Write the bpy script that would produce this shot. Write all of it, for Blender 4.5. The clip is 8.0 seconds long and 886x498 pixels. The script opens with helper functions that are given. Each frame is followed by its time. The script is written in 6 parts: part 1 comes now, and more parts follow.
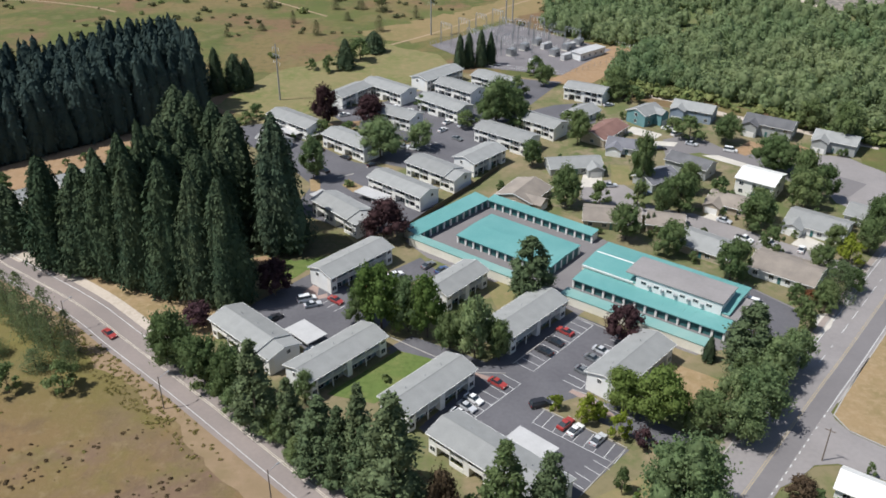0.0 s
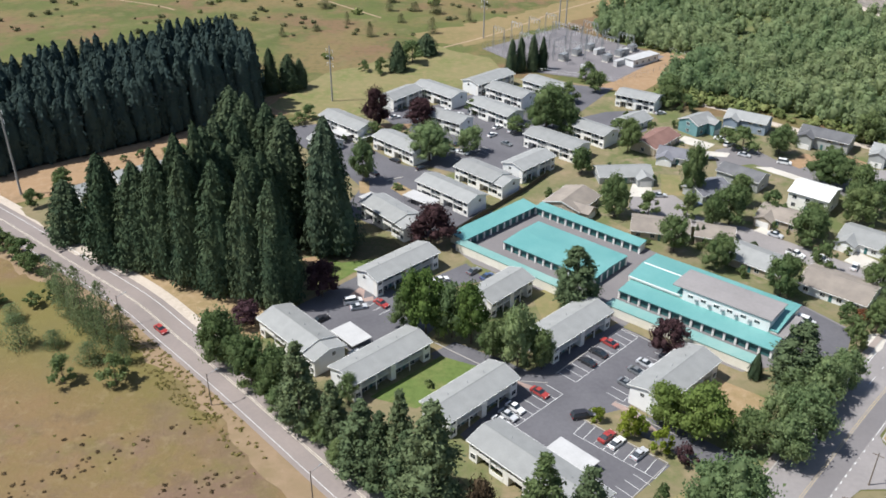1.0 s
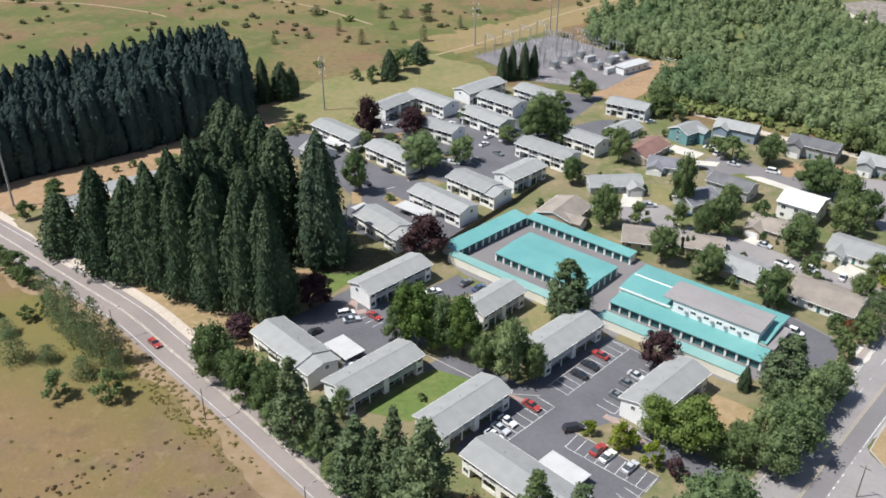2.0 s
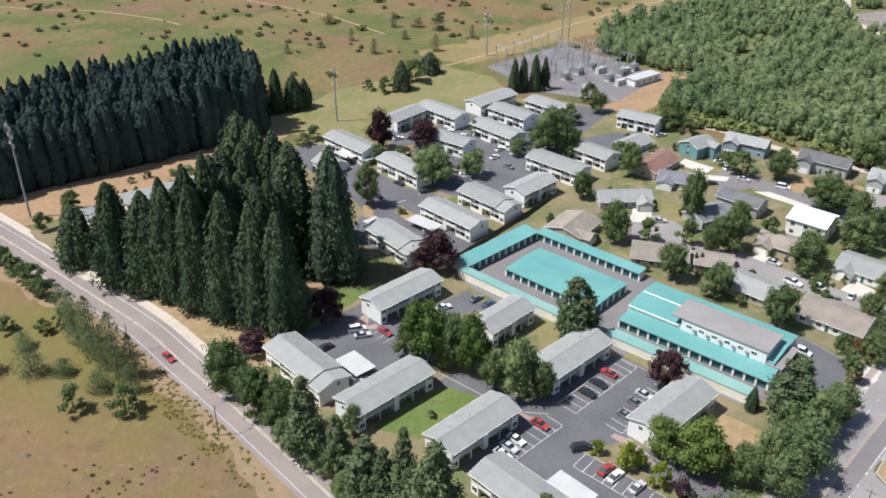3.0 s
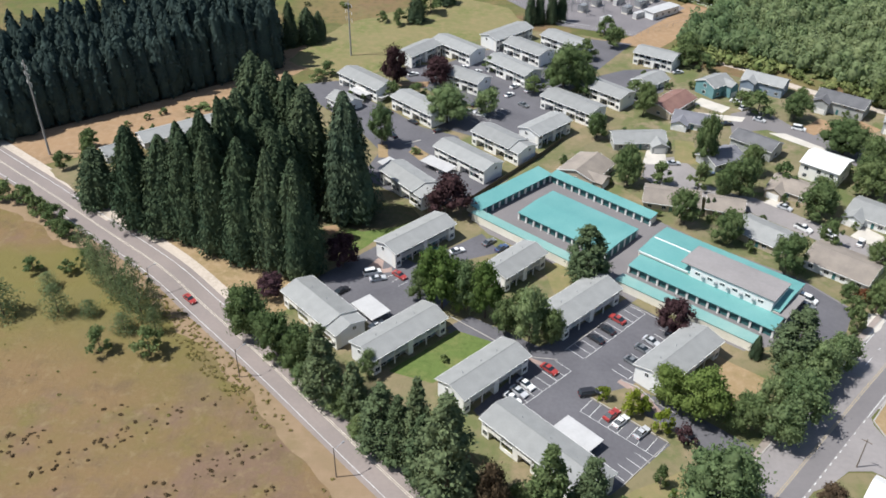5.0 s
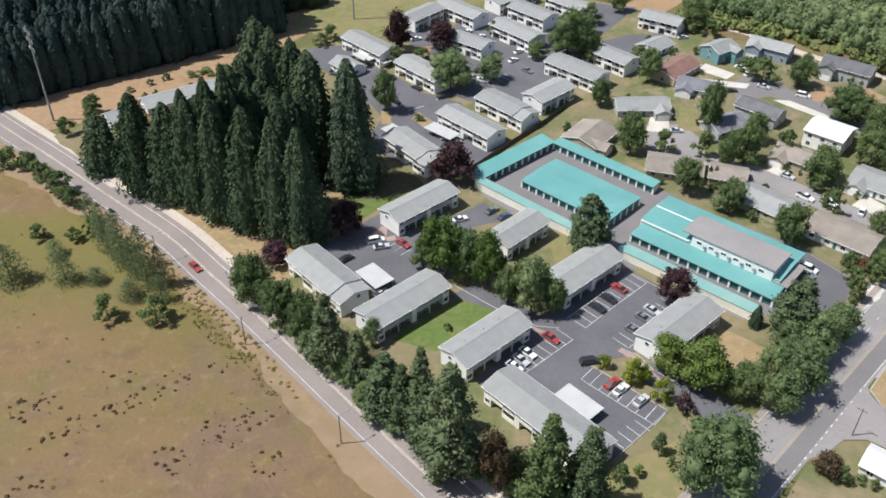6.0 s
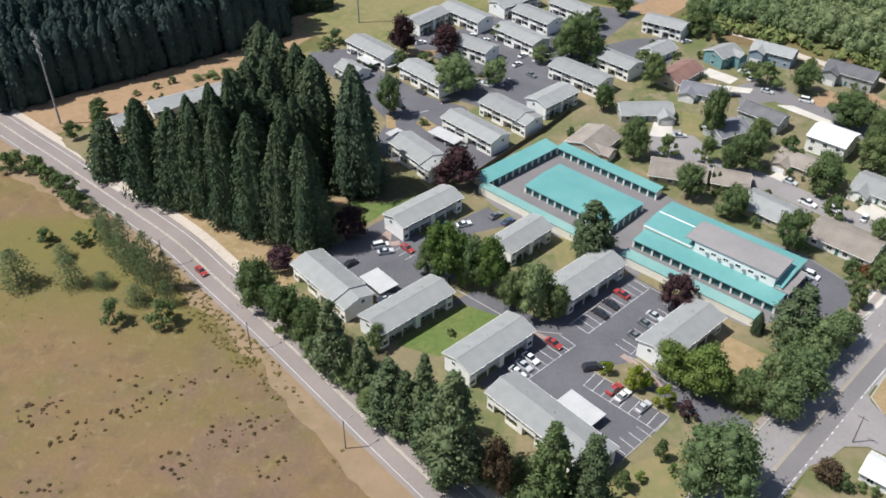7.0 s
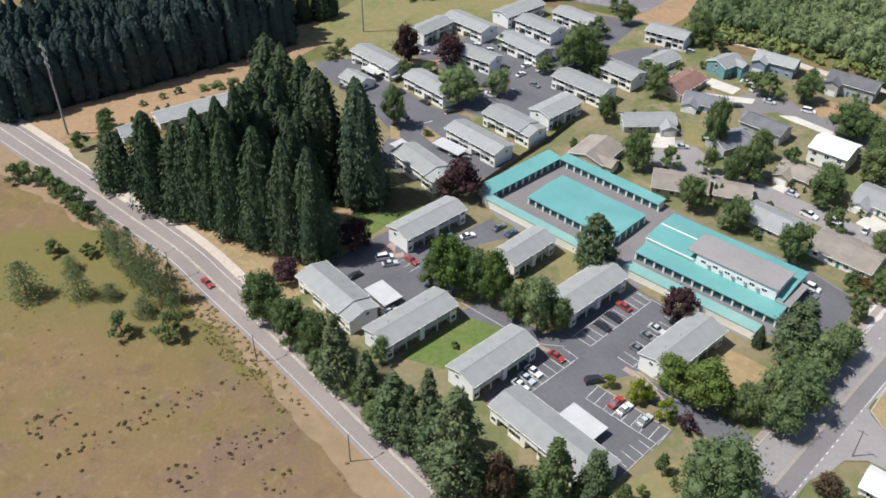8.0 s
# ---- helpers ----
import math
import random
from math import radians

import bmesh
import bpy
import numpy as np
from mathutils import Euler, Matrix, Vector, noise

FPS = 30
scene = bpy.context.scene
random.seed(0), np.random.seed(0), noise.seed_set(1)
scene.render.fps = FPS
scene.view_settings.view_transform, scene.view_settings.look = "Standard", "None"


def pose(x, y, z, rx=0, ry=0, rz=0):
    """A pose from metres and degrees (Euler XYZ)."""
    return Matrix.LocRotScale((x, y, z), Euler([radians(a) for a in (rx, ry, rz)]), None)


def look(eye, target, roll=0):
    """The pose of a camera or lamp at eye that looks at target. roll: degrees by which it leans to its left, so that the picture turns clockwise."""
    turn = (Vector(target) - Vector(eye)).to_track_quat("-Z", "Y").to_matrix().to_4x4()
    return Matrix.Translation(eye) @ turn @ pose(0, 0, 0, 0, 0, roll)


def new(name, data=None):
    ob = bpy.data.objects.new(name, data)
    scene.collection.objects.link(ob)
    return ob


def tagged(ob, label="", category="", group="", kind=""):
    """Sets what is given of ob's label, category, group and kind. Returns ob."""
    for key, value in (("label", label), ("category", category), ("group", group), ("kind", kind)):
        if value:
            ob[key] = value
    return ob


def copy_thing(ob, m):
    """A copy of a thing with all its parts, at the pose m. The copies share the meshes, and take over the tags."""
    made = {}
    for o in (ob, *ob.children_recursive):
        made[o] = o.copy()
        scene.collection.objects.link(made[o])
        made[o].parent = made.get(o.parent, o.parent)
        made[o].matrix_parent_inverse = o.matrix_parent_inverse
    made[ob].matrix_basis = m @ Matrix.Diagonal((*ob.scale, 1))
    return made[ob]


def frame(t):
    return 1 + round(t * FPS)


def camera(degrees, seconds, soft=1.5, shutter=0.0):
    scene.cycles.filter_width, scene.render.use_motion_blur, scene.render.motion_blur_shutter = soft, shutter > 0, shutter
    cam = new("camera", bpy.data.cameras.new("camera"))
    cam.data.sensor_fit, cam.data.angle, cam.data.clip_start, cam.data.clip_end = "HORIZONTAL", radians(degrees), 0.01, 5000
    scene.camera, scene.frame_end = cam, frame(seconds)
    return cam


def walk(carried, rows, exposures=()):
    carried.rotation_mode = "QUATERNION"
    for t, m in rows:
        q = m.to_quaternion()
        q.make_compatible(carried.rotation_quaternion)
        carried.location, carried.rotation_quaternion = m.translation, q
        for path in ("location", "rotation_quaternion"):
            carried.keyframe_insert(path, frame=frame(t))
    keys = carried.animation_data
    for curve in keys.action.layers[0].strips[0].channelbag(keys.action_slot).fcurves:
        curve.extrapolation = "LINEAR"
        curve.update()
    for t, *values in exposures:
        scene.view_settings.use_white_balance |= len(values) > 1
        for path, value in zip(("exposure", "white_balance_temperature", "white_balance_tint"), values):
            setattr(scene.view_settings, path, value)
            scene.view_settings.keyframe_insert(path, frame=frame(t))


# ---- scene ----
cam = camera(54.4, 8.0, soft=1.7)
PATH = [
    (0, (0.217, -1.101, 124.522), (0.203, 0.64, 123.538), 0.2),
    (0.2, (0.284, -1.121, 124.994), (0.227, 0.618, 124.008), 0.2),
    (0.5, (0.384, -1.151, 125.664), (0.291, 0.586, 124.678), 0.2),
    (1, (0.065, -1.199, 126.923), (-0.055, 0.536, 125.936), 0.2),
    (1.5, (0.008, -1.007, 128.163), (-0.086, 0.731, 127.178), 0.3),
    (1.7, (-0.039, -0.999, 129.055), (-0.134, 0.738, 128.068), 0.31),
    (2.8, (-0.294, -0.952, 134.69), (-0.416, 0.785, 133.707), 0.41),
    (3, (-0.341, -0.944, 135.605), (-0.465, 0.792, 134.62), 0.4),
    (3.5, (-0.335, -0.636, 137.667), (-0.469, 1.099, 136.68), 0.5),
    (3.7, (-0.367, -0.58, 138.668), (-0.503, 1.153, 137.681), 0.48),
    (3.8, (-0.382, -0.553, 139.353), (-0.52, 1.152, 138.315), 0.41),
    (4, (-0.414, -0.497, 140.099), (-0.551, 1.172, 139.005), 0.4),
    (4.2, (-0.441, -0.495, 140.666), (-0.577, 1.146, 139.53), 0.41),
    (5.3, (-0.593, -0.482, 144.711), (-0.741, 1.152, 143.567), 0.36),
    (5.5, (-0.62, -0.48, 145.184), (-0.769, 1.153, 144.04), 0.4),
    (5.7, (-0.707, -0.47, 145.741), (-0.856, 1.149, 144.575), 0.4),
    (5.8, (-0.751, -0.464, 146.222), (-0.897, 1.124, 145.015), 0.38),
    (6, (-0.838, -0.454, 146.592), (-0.983, 1.125, 145.374), 0.4),
    (6.5, (-0.846, -0.602, 148.009), (-0.996, 0.975, 146.788), 0.4),
    (7, (-0.941, -0.518, 149.117), (-1.094, 1.058, 147.895), 0.4),
    (7.5, (-0.893, -0.467, 150.592), (-1.05, 1.109, 149.372), 0.3),
    (8, (-1.084, -0.22, 153.054), (-1.245, 1.355, 151.833), 0.3),
]
walk(cam, [(t, look(eye, target, roll)) for t, eye, target, roll in PATH],
     exposures=[(0.0, 0.36), (0.5, 0.52), (1.5, 0.66), (3.5, 0.63), (5.5, 0.57), (8.0, 0.54)])

# ---- light ----
SUN_FROM = Vector((-0.49, -0.11, 0.86)).normalized()
world = bpy.data.worlds.new("world")
scene.world = world
world.use_nodes = True
sky = world.node_tree.nodes.new("ShaderNodeTexSky")
sky.sky_type, sky.sun_disc = "NISHITA", False
sky.sun_elevation = math.asin(SUN_FROM.z)
sky.sun_rotation = math.atan2(SUN_FROM.x, SUN_FROM.y)
back = world.node_tree.nodes["Background"]
back.inputs["Strength"].default_value = 0.075
world.node_tree.links.new(sky.outputs[0], back.inputs[0])
sun = new("sun", bpy.data.lights.new("sun", "SUN"))
sun.data.energy, sun.data.angle, sun.data.color = 3.85, radians(0.53), (1.0, 0.992, 0.97)
sun.rotation_euler = SUN_FROM.to_track_quat("Z", "Y").to_euler()
sun.location = (0, 0, 300)


# ---- materials ----
def material(name, a, b=None, rough=0.8, scale=1.0, fine=8.0, bump=0.3, metal=0.0, spread=0.0, island=False, world_space=False, spec=0.3, through_light=0.0):
    """A surface that varies between the colours a and b at two scales (cycles a metre), and from piece to piece by spread."""
    m = bpy.data.materials.new(name)
    m.use_nodes = True
    nt = m.node_tree
    n, link = nt.nodes, nt.links.new
    bsdf = n["Principled BSDF"]
    b = b or tuple(0.8 * v for v in a)
    place = n.new("ShaderNodeNewGeometry").outputs["Position"] if world_space else n.new("ShaderNodeTexCoord").outputs["Object"]
    big, small = n.new("ShaderNodeTexNoise"), n.new("ShaderNodeTexNoise")
    for tex, sc, det in ((big, scale, 5), (small, fine, 3)):
        tex.inputs["Scale"].default_value, tex.inputs["Detail"].default_value = sc, det
        link(place, tex.inputs["Vector"])
    add = n.new("ShaderNodeMath")
    add.operation = "MULTIPLY_ADD"
    link(small.outputs[0], add.inputs[0])
    add.inputs[1].default_value = 0.45
    link(big.outputs[0], add.inputs[2])
    ramp = n.new("ShaderNodeMapRange")
    ramp.inputs[1].default_value, ramp.inputs[2].default_value = 0.5, 0.95
    link(add.outputs[0], ramp.inputs[0])
    mix = n.new("ShaderNodeMix")
    mix.data_type = "RGBA"
    mix.inputs[6].default_value, mix.inputs[7].default_value = (*a, 1), (*b, 1)
    link(ramp.outputs[0], mix.inputs[0])
    colour = mix.outputs[2]
    if spread:
        one = n.new("ShaderNodeNewGeometry").outputs["Random Per Island"] if island else n.new("ShaderNodeObjectInfo").outputs["Random"]
        vary = n.new("ShaderNodeMapRange")
        vary.inputs[3].default_value, vary.inputs[4].default_value = 1 - spread, 1 + spread
        link(one, vary.inputs[0])
        hsv = n.new("ShaderNodeHueSaturation")
        if island:
            whole, tone, times = n.new("ShaderNodeObjectInfo"), n.new("ShaderNodeMapRange"), n.new("ShaderNodeMath")
            tone.inputs[3].default_value, tone.inputs[4].default_value = 0.82, 1.2
            times.operation = "MULTIPLY"
            link(whole.outputs["Random"], tone.inputs[0])
            link(tone.outputs[0], times.inputs[0])
            link(vary.outputs[0], times.inputs[1])
            vary = times
            hue = n.new("ShaderNodeMapRange")
            hue.inputs[3].default_value, hue.inputs[4].default_value = 0.515, 0.485
            link(whole.outputs["Random"], hue.inputs[0])
            link(hue.outputs[0], hsv.inputs["Hue"])
        link(vary.outputs[0], hsv.inputs["Value"])
        link(colour, hsv.inputs["Color"])
        colour = hsv.outputs[0]
    link(colour, bsdf.inputs["Base Color"])
    bsdf.inputs["Roughness"].default_value = rough
    bsdf.inputs["Metallic"].default_value = metal
    bsdf.inputs["Specular IOR Level"].default_value = spec
    if bump:
        bm = n.new("ShaderNodeBump")
        bm.inputs["Strength"].default_value, bm.inputs["Distance"].default_value = bump, 0.05
        link(small.outputs[0], bm.inputs["Height"])
        link(bm.outputs[0], bsdf.inputs["Normal"])
    if through_light:
        tr, blend = n.new("ShaderNodeBsdfTranslucent"), n.new("ShaderNodeMixShader")
        link(colour, tr.inputs["Color"])
        blend.inputs[0].default_value = through_light
        link(bsdf.outputs[0], blend.inputs[1])
        link(tr.outputs[0], blend.inputs[2])
        link(blend.outputs[0], n["Material Output"].inputs["Surface"])
    return m


def meadow(name, cols, scales, bump=0.6, zone=None, edges=None):
    """Rough grassland: colours laid over one another by noise at falling scales, at world size. edges: for each layer, where it starts, is full, and how far it covers."""
    m = bpy.data.materials.new(name)
    m.use_nodes = True
    nt = m.node_tree
    n, link = nt.nodes, nt.links.new
    bsdf = n["Principled BSDF"]
    place = n.new("ShaderNodeNewGeometry").outputs["Position"]
    colour = None
    last = None
    for k, (c, sc) in enumerate(zip(cols, scales)):
        tex = n.new("ShaderNodeTexNoise")
        tex.inputs["Scale"].default_value, tex.inputs["Detail"].default_value, tex.inputs["Roughness"].default_value = sc, 8, 0.65
        link(place, tex.inputs["Vector"])
        last = tex
        if colour is None:
            rgb = n.new("ShaderNodeRGB")
            rgb.outputs[0].default_value = (*c, 1)
            colour = rgb.outputs[0]
            continue
        ramp = n.new("ShaderNodeMapRange")
        ramp.inputs[1].default_value, ramp.inputs[2].default_value = edges[k - 1][:2] if edges else (0.46, 0.66)
        ramp.inputs[4].default_value = edges[k - 1][2] if edges else 1.0
        link(tex.outputs[0], ramp.inputs[0])
        mix = n.new("ShaderNodeMix")
        mix.data_type = "RGBA"
        link(ramp.outputs[0], mix.inputs[0])
        link(colour, mix.inputs[6])
        mix.inputs[7].default_value = (*c, 1)
        colour = mix.outputs[2]
    if zone:
        # another growth north of a wavering line: its colour, and the stretch of y over which it comes in
        other, y0, y1 = zone
        axes = n.new("ShaderNodeSeparateXYZ")
        link(place, axes.inputs[0])
        waver = n.new("ShaderNodeTexNoise")
        waver.inputs["Scale"].default_value, waver.inputs["Detail"].default_value = 0.03, 6
        link(place, waver.inputs["Vector"])
        shift = n.new("ShaderNodeMath")
        shift.operation = "MULTIPLY_ADD"
        link(waver.outputs[0], shift.inputs[0])
        shift.inputs[1].default_value = 90.0
        link(axes.outputs[1], shift.inputs[2])
        grow = n.new("ShaderNodeMapRange")
        grow.inputs[1].default_value, grow.inputs[2].default_value = y0 + 45, y1 + 45
        grow.inputs[4].default_value = 0.75
        link(shift.outputs[0], grow.inputs[0])
        fade, band = n.new("ShaderNodeMapRange"), n.new("ShaderNodeMath")
        fade.inputs[1].default_value, fade.inputs[2].default_value = y1 + 55, y1 + 72
        fade.inputs[3].default_value, fade.inputs[4].default_value = 1.0, 0.0
        link(shift.outputs[0], fade.inputs[0])
        band.operation = "MULTIPLY"
        link(grow.outputs[0], band.inputs[0])
        link(fade.outputs[0], band.inputs[1])
        mix = n.new("ShaderNodeMix")
        mix.data_type = "RGBA"
        link(band.outputs[0], mix.inputs[0])
        link(colour, mix.inputs[6])
        mix.inputs[7].default_value = (*other, 1)
        colour = mix.outputs[2]
    link(colour, bsdf.inputs["Base Color"])
    bsdf.inputs["Roughness"].default_value = 0.95
    bsdf.inputs["Specular IOR Level"].default_value = 0.1
    bm = n.new("ShaderNodeBump")
    bm.inputs["Strength"].default_value, bm.inputs["Distance"].default_value = bump, 0.5
    link(last.outputs[0], bm.inputs["Height"])
    link(bm.outputs[0], bsdf.inputs["Normal"])
    return m


def glass(name, tint):
    m = material(name, tint, rough=0.12, bump=0, spec=0.8)
    return m


M = {}
M["field"] = meadow("dry_field", [(0.185, 0.142, 0.068), (0.100, 0.122, 0.040), (0.190, 0.118, 0.072), (0.082, 0.106, 0.034), (0.205, 0.165, 0.085), (0.10, 0.095, 0.045)], [0.02, 0.008, 0.012, 0.03, 0.06, 0.3],
                    edges=[(0.46, 0.56, 0.9), (0.50, 0.58, 0.85), (0.52, 0.60, 0.9), (0.52, 0.66, 0.6), (0.48, 0.66, 0.6)])
M["near_field"] = meadow("near_field", [(0.196, 0.131, 0.067), (0.154, 0.125, 0.049), (0.174, 0.115, 0.082), (0.150, 0.131, 0.046), (0.135, 0.095, 0.058), (0.245, 0.185, 0.104), (0.222, 0.160, 0.088)], [0.02, 0.016, 0.03, 0.05, 0.14, 0.30, 0.9],
                         zone=((0.152, 0.140, 0.045), 136, 172), edges=[(0.46, 0.62, 0.9), (0.48, 0.58, 0.9), (0.53, 0.65, 0.7), (0.52, 0.66, 0.65), (0.54, 0.68, 0.6), (0.5, 0.72, 0.45)], bump=0.5)
M["rubble"] = meadow("rubble", [(0.22, 0.19, 0.165), (0.13, 0.125, 0.11), (0.34, 0.30, 0.26)], [0.02, 0.08, 0.3])
M["walk"] = material("dull_paving", (0.33, 0.275, 0.245), (0.25, 0.215, 0.19), 0.9, 0.2, 2.0, 0.2, world_space=True)
M["understory"] = meadow("woodland_floor", [(0.13, 0.15, 0.06), (0.19, 0.17, 0.085), (0.09, 0.12, 0.045)], [0.02, 0.05, 0.3])
M["green_field"] = meadow("green_field", [(0.205, 0.185, 0.088), (0.145, 0.165, 0.06), (0.25, 0.20, 0.105)], [0.02, 0.05, 0.3])
M["lawn"] = meadow("lawn", [(0.12, 0.165, 0.05), (0.175, 0.185, 0.07), (0.095, 0.135, 0.04)], [0.02, 0.12, 0.6])
M["dry_lawn"] = meadow("dry_lawn", [(0.205, 0.175, 0.100), (0.118, 0.140, 0.055), (0.265, 0.205, 0.130), (0.14, 0.135, 0.07)], [0.02, 0.05, 0.11, 0.5],
                       edges=[(0.46, 0.58, 0.85), (0.51, 0.62, 0.8), (0.5, 0.7, 0.5)])
M["yard_lawn"] = meadow("yard_lawn", [(0.195, 0.170, 0.100), (0.100, 0.130, 0.046), (0.255, 0.205, 0.135), (0.13, 0.15, 0.058), (0.15, 0.135, 0.08)], [0.02, 0.05, 0.09, 0.16, 0.6],
                        edges=[(0.47, 0.58, 0.85), (0.51, 0.60, 0.85), (0.54, 0.62, 0.8), (0.5, 0.7, 0.5)])
M["bare"] = meadow("bare_ground", [(0.315, 0.208, 0.122), (0.255, 0.175, 0.105), (0.345, 0.238, 0.15)], [0.02, 0.08, 0.4])
M["field_track"] = meadow("field_track", [(0.262, 0.186, 0.118), (0.205, 0.156, 0.085), (0.29, 0.208, 0.135)], [0.02, 0.03, 0.2])
M["clearing"] = meadow("clearing_grass", [(0.235, 0.18, 0.09), (0.185, 0.16, 0.072), (0.26, 0.19, 0.10)], [0.02, 0.03, 0.2])
M["clearing_path"] = meadow("path_earth", [(0.34, 0.25, 0.16), (0.28, 0.21, 0.13), (0.38, 0.29, 0.2)], [0.02, 0.1, 0.5])
M["verge"] = meadow("verge_grass", [(0.30, 0.215, 0.12), (0.235, 0.18, 0.09), (0.34, 0.25, 0.15)], [0.02, 0.1, 0.5])
M["gravel"] = meadow("gravel", [(0.50, 0.43, 0.36), (0.40, 0.34, 0.28), (0.55, 0.48, 0.41)], [0.02, 0.1, 1.0])
M["road"] = material("road_asphalt", (0.275, 0.232, 0.212), (0.215, 0.185, 0.172), 0.9, 0.06, 1.2, 0.2, world_space=True)
M["lot"] = material("lot_asphalt", (0.100, 0.097, 0.107), (0.14, 0.136, 0.147), 0.9, 0.08, 1.0, 0.2, world_space=True)
M["street"] = material("street_asphalt", (0.285, 0.262, 0.255), (0.225, 0.208, 0.204), 0.9, 0.08, 1.0, 0.2, world_space=True)
M["track"] = material("worn_asphalt", (0.20, 0.186, 0.186), (0.165, 0.154, 0.156), 0.9, 0.08, 1.0, 0.2, world_space=True)
M["concrete"] = material("concrete", (0.58, 0.54, 0.48), (0.46, 0.43, 0.38), 0.9, 0.2, 2.0, 0.2, world_space=True)
M["kerb"] = material("kerb_concrete", (0.40, 0.38, 0.35), (0.32, 0.30, 0.28), 0.9, 0.3, 2.0, 0.2, world_space=True)
M["white_line"] = material("white_line", (0.70, 0.70, 0.68), (0.45, 0.45, 0.44), 0.8, 0.5, 4.0, 0, world_space=True)
M["yellow_line"] = material("yellow_line", (0.46, 0.36, 0.19), (0.33, 0.275, 0.18), 0.8, 0.5, 4.0, 0, world_space=True)
M["faded_line"] = material("faded_line", (0.74, 0.68, 0.55), (0.52, 0.47, 0.38), 0.8, 0.4, 4.0, 0, world_space=True)
M["siding"] = material("white_siding", (0.80, 0.80, 0.785), (0.71, 0.71, 0.695), 0.75, 0.3, 3.0, 0.15)
M["siding_block"] = material("cream_siding", (0.85, 0.83, 0.78), (0.75, 0.73, 0.68), 0.75, 0.4, 3.0, 0.15)
# Bay wall with the recess's shade put into its blue-grey colour.
M["bay_panel"] = material("shaded_bay_panel", (0.26, 0.30, 0.33), (0.19, 0.22, 0.25), 0.8, 0.4, 4.0, 0.15)
M["trim"] = material("white_trim", (0.80, 0.79, 0.76), (0.70, 0.69, 0.66), 0.6, 0.5, 3.0, 0)
M["shingle"] = material("grey_shingles", (0.300, 0.304, 0.296), (0.250, 0.254, 0.248), 0.95, 0.35, 3.0, 0.5, spread=0.10)
M["shingle_dark"] = material("dark_shingles", (0.15, 0.15, 0.155), (0.10, 0.10, 0.105), 0.95, 0.25, 3.0, 0.5, spread=0.1)
M["shingle_mid"] = material("slate_grey_shingles", (0.215, 0.215, 0.235), (0.16, 0.16, 0.178), 0.95, 0.25, 3.0, 0.5, spread=0.1)
M["brick_path"] = material("brick_pavers", (0.36, 0.265, 0.23), (0.28, 0.205, 0.18), 0.9, 0.4, 5.0, 0.3, world_space=True)
M["shingle_tan"] = material("tan_shingles", (0.30, 0.26, 0.22), (0.22, 0.19, 0.165), 0.95, 0.25, 3.0, 0.5, spread=0.1)
M["shingle_red"] = material("red_brown_shingles", (0.25, 0.145, 0.12), (0.18, 0.10, 0.085), 0.95, 0.25, 3.0, 0.5)
M["shingle_white"] = material("white_metal_roof", (0.78, 0.77, 0.74), (0.70, 0.69, 0.66), 0.5, 0.25, 3.0, 0.1)
M["teal_roof"] = material("teal_metal_roof", (0.112, 0.300, 0.290), (0.155, 0.350, 0.335), 0.45, 0.12, 1.5, 0.1, spec=0.4)
M["teal_pale"] = material("faded_teal_metal", (0.17, 0.35, 0.325), (0.26, 0.41, 0.37), 0.5, 0.12, 1.5, 0.1, spec=0.4)
M["teal_door"] = material("teal_door", (0.035, 0.12, 0.125), (0.05, 0.15, 0.15), 0.5, 0.5, 3.0, 0.2)
M["block_wall"] = material("cream_block_wall", (0.80, 0.765, 0.665), (0.69, 0.655, 0.555), 0.85, 0.25, 2.0, 0.3)
M["flat_roof"] = material("grey_flat_roof", (0.29, 0.27, 0.265), (0.23, 0.215, 0.21), 0.9, 0.1, 1.0, 0.2)
M["yard_gravel"] = material("yard_gravel", (0.20, 0.185, 0.19), (0.155, 0.145, 0.15), 0.95, 0.08, 0.8, 0.3, world_space=True)
M["carport_roof"] = material("pale_metal_roof", (0.50, 0.495, 0.49), (0.42, 0.415, 0.41), 0.5, 0.3, 2.0, 0.1)
M["pane"] = glass("window_glass", (0.03, 0.04, 0.05))
M["dark"] = material("dark_void", (0.03, 0.03, 0.032), (0.02, 0.02, 0.02), 0.9, 1, 4, 0)
M["steel"] = material("galvanised_steel", (0.42, 0.43, 0.44), (0.34, 0.35, 0.36), 0.45, 1.0, 5.0, 0.1, metal=0.6)
M["wood_pole"] = material("weathered_wood", (0.22, 0.18, 0.145), (0.15, 0.12, 0.10), 0.9, 1.0, 6.0, 0.3)
M["grey_pole"] = material("grey_pole", (0.36, 0.35, 0.33), (0.26, 0.25, 0.24), 0.8, 1.0, 6.0, 0.3)
# Dark soil colours; beside the lone fir they stand in for its shadow.
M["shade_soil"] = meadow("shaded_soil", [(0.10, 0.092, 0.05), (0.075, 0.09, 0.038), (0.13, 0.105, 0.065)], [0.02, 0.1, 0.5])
M["wire"] = material("wire", (0.10, 0.10, 0.10), rough=0.5, bump=0)
M["fence"] = material("dark_fence", (0.085, 0.075, 0.052), (0.06, 0.052, 0.04), 0.9, 0.5, 4.0, 0.3)
M["bark"] = material("bark", (0.13, 0.10, 0.075), (0.08, 0.06, 0.05), 0.95, 2.0, 8.0, 0.5)
M["tyre"] = material("tyre_rubber", (0.025, 0.025, 0.025), rough=0.85, bump=0)
M["rim"] = material("alloy_rim", (0.5, 0.5, 0.5), rough=0.35, metal=0.8, bump=0)
M["lamp_red"] = material("red_lens", (0.35, 0.02, 0.02), rough=0.2, bump=0)
